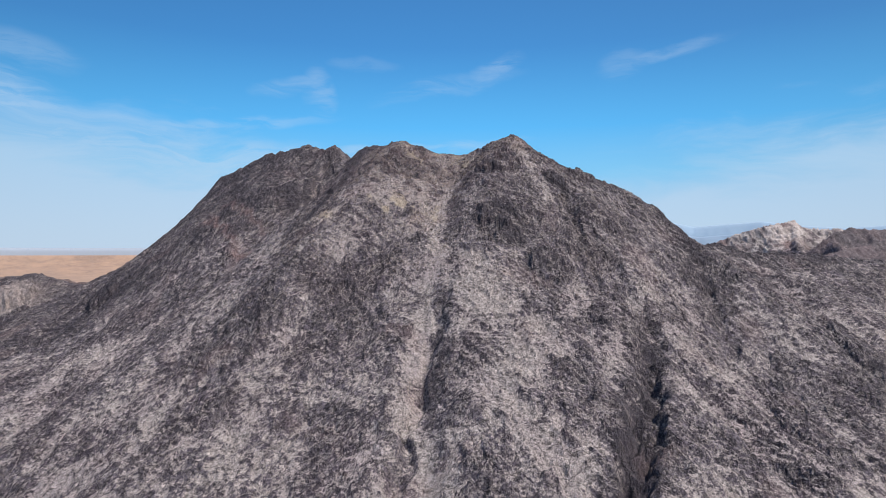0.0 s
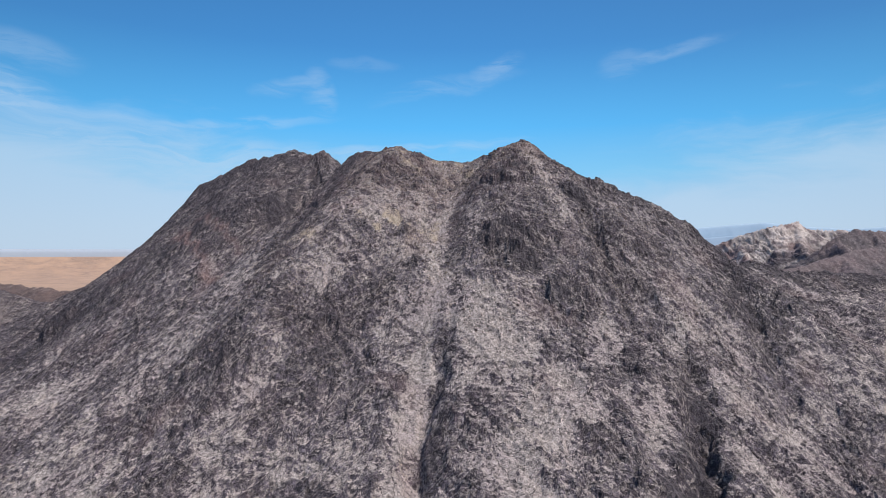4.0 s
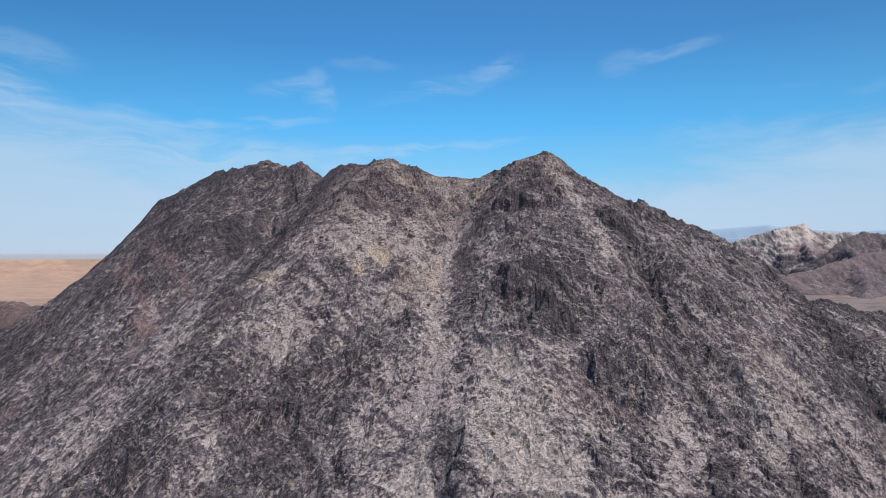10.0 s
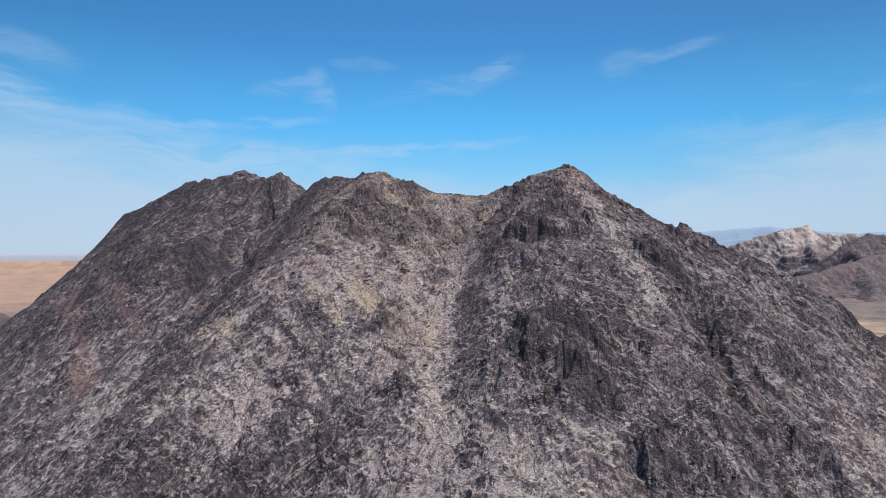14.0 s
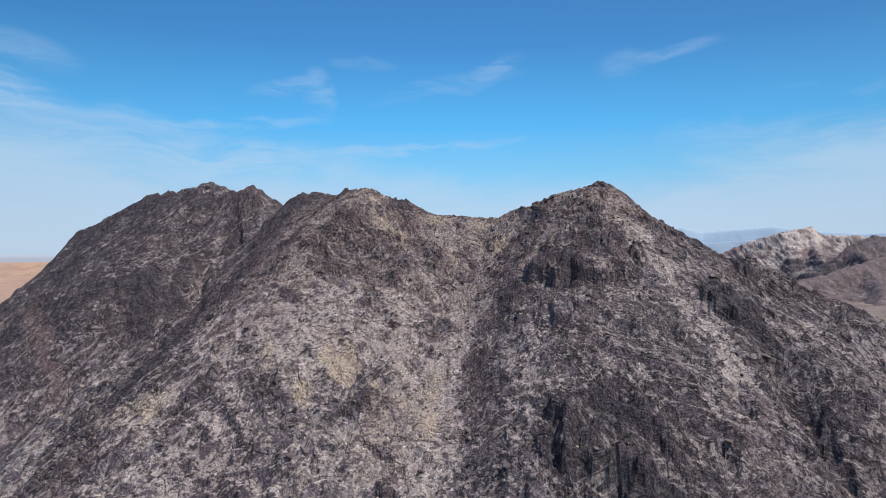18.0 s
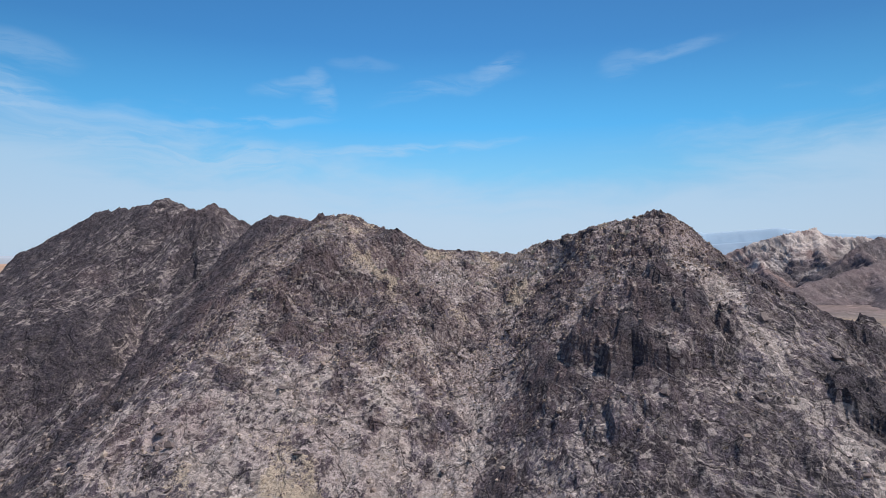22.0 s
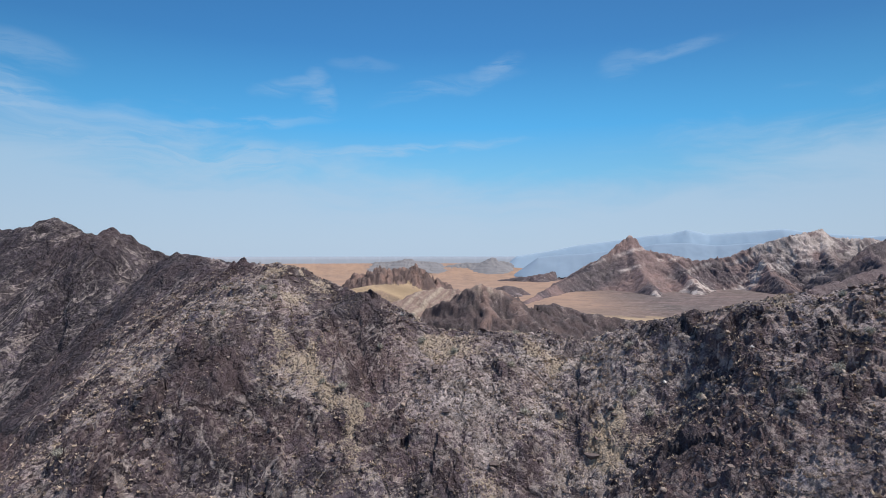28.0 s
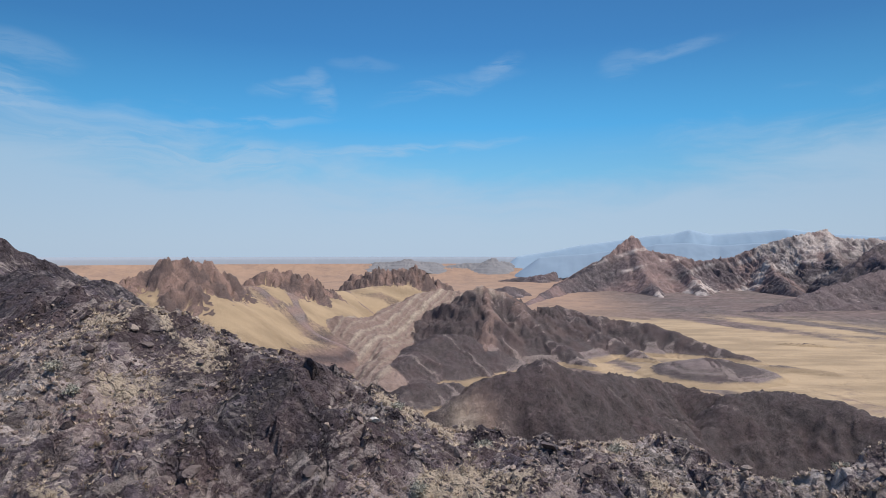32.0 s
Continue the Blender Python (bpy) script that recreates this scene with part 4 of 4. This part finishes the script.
boulder_stone = stone_material("boulder_stone", ((0.056, 0.041, 0.043), (0.1, 0.073, 0.071), (0.135, 0.102, 0.096), (0.067, 0.049, 0.05)))
rubble_stone = stone_material("rubble_stone", ((0.056, 0.038, 0.04), (0.115, 0.08, 0.078), (0.23, 0.168, 0.145), (0.34, 0.26, 0.21), (0.072, 0.051, 0.053), (0.48, 0.38, 0.31)))
pale_stone = stone_material("quartz_stone", ((0.6, 0.56, 0.52), (0.72, 0.68, 0.64)))
dry_grass = stone_material("dry_grass", ((0.54, 0.42, 0.3), (0.64, 0.51, 0.38), (0.45, 0.34, 0.25), (0.58, 0.47, 0.37)))
shrub_wood = stone_material("shrub_wood", ((0.24, 0.2, 0.16), (0.3, 0.26, 0.21)))
shrub_leaf = stone_material("shrub_leaf", ((0.38, 0.36, 0.3), (0.46, 0.43, 0.36), (0.3, 0.29, 0.22)))
luck = np.random.default_rng(23)


def on_ground(x, y):
    return dark_mountain(np.atleast_1d(np.asarray(x, float)), np.atleast_1d(np.asarray(y, float)))


def rough_rock(seed, level, flat):
    """A broken, angular stone about 1 m across: a ball cut back by flat breaks."""
    bm = bmesh.new()
    bmesh.ops.create_icosphere(bm, subdivisions=level, radius=0.62)
    r = np.random.default_rng(seed)
    cuts = [(Vector(v).normalized(), d) for v, d in zip(r.normal(size=(16, 3)), r.uniform(0.2, 0.46, 16))]
    for v in bm.verts:
        for way, d in cuts:
            over = v.co.dot(way) - d
            if over > 0:
                v.co -= way * over * 0.98
        v.co += Vector(r.normal(size=3)) * 0.012
        v.co.z *= flat
    verts, faces = [tuple(v.co) for v in bm.verts], [[v.index for v in f.verts] for f in bm.faces]
    bm.free()
    return verts, faces


def scatter(name, kinds, places, sizes, material, label, category, sink=0.25, lean=0.5):
    """Many small things as one mesh: kinds of (verts, faces) turned at random."""
    all_v, all_f, base = [], [], 0
    z = on_ground(places[:, 0], places[:, 1])[0]
    shapes = [(np.array(v, np.float32), np.array(f, np.int32)) for v, f in kinds]
    which = luck.integers(0, len(shapes), len(places))
    for k, (v, f) in enumerate(shapes):
        i = np.nonzero(which == k)[0]
        a, tx, ty = luck.uniform(0, 6.283, len(i)), luck.normal(0, lean, len(i)), luck.normal(0, lean, len(i))
        c, s = np.cos(a)[:, None], np.sin(a)[:, None]
        x, y, h = v[None, :, 0] * c - v[None, :, 1] * s, v[None, :, 0] * s + v[None, :, 1] * c, np.repeat(v[None, :, 2], len(i), 0)
        y, h = y * np.cos(tx)[:, None] - h * np.sin(tx)[:, None], y * np.sin(tx)[:, None] + h * np.cos(tx)[:, None]
        x, h = x * np.cos(ty)[:, None] + h * np.sin(ty)[:, None], -x * np.sin(ty)[:, None] + h * np.cos(ty)[:, None]
        size = sizes[i][:, None]
        p = np.stack([places[i, 0][:, None] + x * size, places[i, 1][:, None] + y * size, z[i][:, None] + h * size - 0.0 + (0.5 - sink) * size * 0.5], -1)
        all_v.append(p.reshape(-1, 3))
        all_f.append((f[None] + (base + np.arange(len(i)) * len(v))[:, None, None]).reshape(-1, 3))
        base += len(i) * len(v)
    v, f = np.concatenate(all_v), np.concatenate(all_f)
    data = bpy.data.meshes.new(name)
    data.vertices.add(len(v))
    data.vertices.foreach_set("co", v.astype(np.float32).ravel())
    data.loops.add(f.size)
    data.loops.foreach_set("vertex_index", f.astype(np.int32).ravel())
    data.polygons.add(len(f))
    data.polygons.foreach_set("loop_start", np.arange(0, f.size, 3, dtype=np.int32))
    data.polygons.foreach_set("use_smooth", np.zeros(len(f), bool))
    data.update(calc_edges=True)
    data.materials.append(material)
    return tagged(new(name, data), label, category, kind="stuff")


def spread(count, x0, x1, y0, y1, wanted, clump=7.0, seed=0):
    """Places in a field, more of them where the ground's gravel share is high (wanted 1) or low (wanted -1)."""
    x, y = luck.uniform(x0, x1, count * 3), luck.uniform(y0, y1, count * 3)
    share = on_ground(x, y)[1][0] if wanted else 0.0
    keep = luck.random(count * 3) < 0.34 + 0.55 * wanted * (share - 0.2) + 0.5 * grain(x / clump, y / clump, seed)
    return np.stack([x[keep], y[keep]], -1)[:count]


rocks = [rough_rock(40 + k, 1, 0.7) for k in range(5)]
near_field = spread(16000, -42, 48, 290, 330, 0.5, 4.0, 401)
scatter("rubble", rocks, near_field, 0.12 * np.exp(luck.normal(0, 0.6, len(near_field))) + 0.08, rubble_stone, "dark and pale broken stones strewn over the saddle", "rubble")
face_field = spread(6500, -95, 95, 215, 300, 0.7, 9.0, 403)
scatter("rubble", rocks, face_field, 0.3 * np.exp(luck.normal(0, 0.5, len(face_field))) + 0.1, rubble_stone, "broken stones lying on the mountain's face", "rubble")


def tuft(seed, stalks=13):
    r = np.random.default_rng(seed)
    verts, faces = [], []
    for _ in range(stalks):
        a, out, high, w = r.uniform(0, 6.283), r.uniform(0.2, 0.95), r.uniform(0.16, 0.34), r.uniform(0.1, 0.2)
        bx, by = 0.5 * out * math.cos(a), 0.5 * out * math.sin(a)
        k = len(verts)
        verts += [(bx - w * math.sin(a), by + w * math.cos(a), -0.25), (bx + w * math.sin(a), by - w * math.cos(a), -0.25), (out * math.cos(a), out * math.sin(a), high * (1 - 0.6 * out))]
        faces.append((k, k + 1, k + 2))
    return verts, faces


grass_field = spread(18000, -45, 50, 288, 331, 0.9, 3.0, 405)
scatter("dry_grass", [tuft(60 + k) for k in range(6)], grass_field, 0.2 * np.exp(luck.normal(0, 0.35, len(grass_field))) + 0.08, dry_grass, "straw-coloured dry grass tufts between the stones", "grass", 0.5, 0.15)
slope_grass = spread(6000, -70, 70, 235, 290, 1.2, 6.0, 407)
scatter("dry_grass", [tuft(70 + k, 9) for k in range(4)], slope_grass, 0.3 * np.exp(luck.normal(0, 0.35, len(slope_grass))) + 0.1, dry_grass, "straw-coloured dry grass on the gravel slopes", "grass", 0.5, 0.15)

# boulders, each a thing of its own
big_rocks = [rough_rock(80 + k, 2, f) for k, f in enumerate((0.7, 0.55, 0.8, 0.6, 0.9, 0.5))]
boulder_data = []
for verts, faces in big_rocks:
    data = bpy.data.meshes.new("boulder")
    data.from_pydata(verts, [], faces)
    data.materials.append(boulder_stone)
    boulder_data.append(data)
spots = np.concatenate([spread(130, -38, 46, 288, 330, 0.3, 9.0, 411), spread(130, -90, 90, 225, 300, 0.2, 12.0, 413)])
tops = on_ground(spots[:, 0], spots[:, 1])[0]
for k, ((x, y), z) in enumerate(zip(spots, tops)):
    big = 0.4 * math.exp(luck.normal(0, 0.45)) + 0.3 + (0.6 if y < 285 else 0.0)
    ob = new("boulder", boulder_data[k % len(boulder_data)])
    ob.matrix_world = pose(x, y, z + 0.04 * big, *luck.uniform((-25, -25, 0), (25, 25, 360))) @ Matrix.Diagonal((big * luck.uniform(0.8, 1.4), big, big * luck.uniform(0.7, 1.1), 1))
    tagged(ob, "large dark boulder on the mountain's face" if big > 1.1 else "dark angular boulder lying among dry grass" if y > 300 else "dark angular boulder on the gravel slope", "boulder", "boulders on the mountain")
for x, y, big in ((-7.6, 319.6, 0.62), (17.5, 309.5, 0.5), (22.5, 303.5, 0.45)):
    verts, faces = rough_rock(int(97 + x), 2, 0.65)
    ob = linked("quartz_boulder", [(a * big, b * big, c * big) for a, b, c in verts], faces, pale_stone)
    ob.location = (x, y, on_ground(x, y)[0][0] + 0.16 * big)
    tagged(ob, "pale quartz boulder among dark stones", "boulder", "pale boulders")


def shrub(seed, wide, high):
    """A pale dry bush: bare stems and a loose dome of small leaves."""
    r = np.random.default_rng(seed)
    root = new("shrub")
    sv, sf, lv, lf = [], [], [], []
    for _ in range(16):
        a, out, up = r.uniform(0, 6.283), wide * 0.5 * math.sqrt(r.random()), high * r.uniform(0.55, 1.0)
        tip = Vector((out * math.cos(a), out * math.sin(a), up * (1 - 0.35 * (2 * out / wide) ** 2)))
        side = Vector((-math.sin(a), math.cos(a), 0)) * 0.012
        k = len(sv)
        mid = tip * 0.55 + Vector((0, 0, 0.08 * high))
        sv += [tuple(p) for p in (-side * 1.6 - Vector((0, 0, 0.15)), side * 1.6 - Vector((0, 0, 0.15)), Vector((0, 0, 0.0)) + side.cross(Vector((0, 0, 1))), mid - side, mid + side, mid + side.cross(Vector((0, 0, 1))), tip)]
        for i, j in ((0, 1), (1, 2), (2, 0)):
            sf += [(k + i, k + j, k + 3 + j, k + 3 + i), (k + 3 + i, k + 3 + j, k + 6)]
        for _ in range(26):
            p = mid.lerp(tip, r.uniform(0.1, 1.1)) + Vector(r.normal(size=3)) * 0.1 * wide
            p.z = max(p.z, 0.05)
            q, w = Vector(r.normal(size=3)).normalized() * 0.045, Vector(r.normal(size=3)).normalized() * 0.05
            k2 = len(lv)
            lv += [tuple(p - q), tuple(p + w), tuple(p + q), tuple(p - w)]
            lf.append((k2, k2 + 1, k2 + 2, k2 + 3))
    linked("stems", sv, sf, shrub_wood, root)
    linked("foliage", lv, lf, shrub_leaf, root, "loose pale grey-green twigs")
    return tagged(root, "pale dry desert shrub growing between rocks", "shrub", "dry shrubs")


first = [shrub(5, 1.0, 0.62), shrub(6, 0.8, 0.5), shrub(8, 0.65, 0.5)]
spots = [(5.3, 322.2), (12.0, 318.6), (-20.5, 316)] + [tuple(p) for p in spread(33, -35, 42, 292, 324, 0.8, 6.0, 421)]
for k, (x, y) in enumerate(spots):
    place = pose(x, y, on_ground(x, y)[0][0] + 0.02, 0, 0, float(luck.uniform(0, 360)))
    if k < 3:
        first[k].matrix_world = place
    else:
        copy_thing(first[k % 3], place)
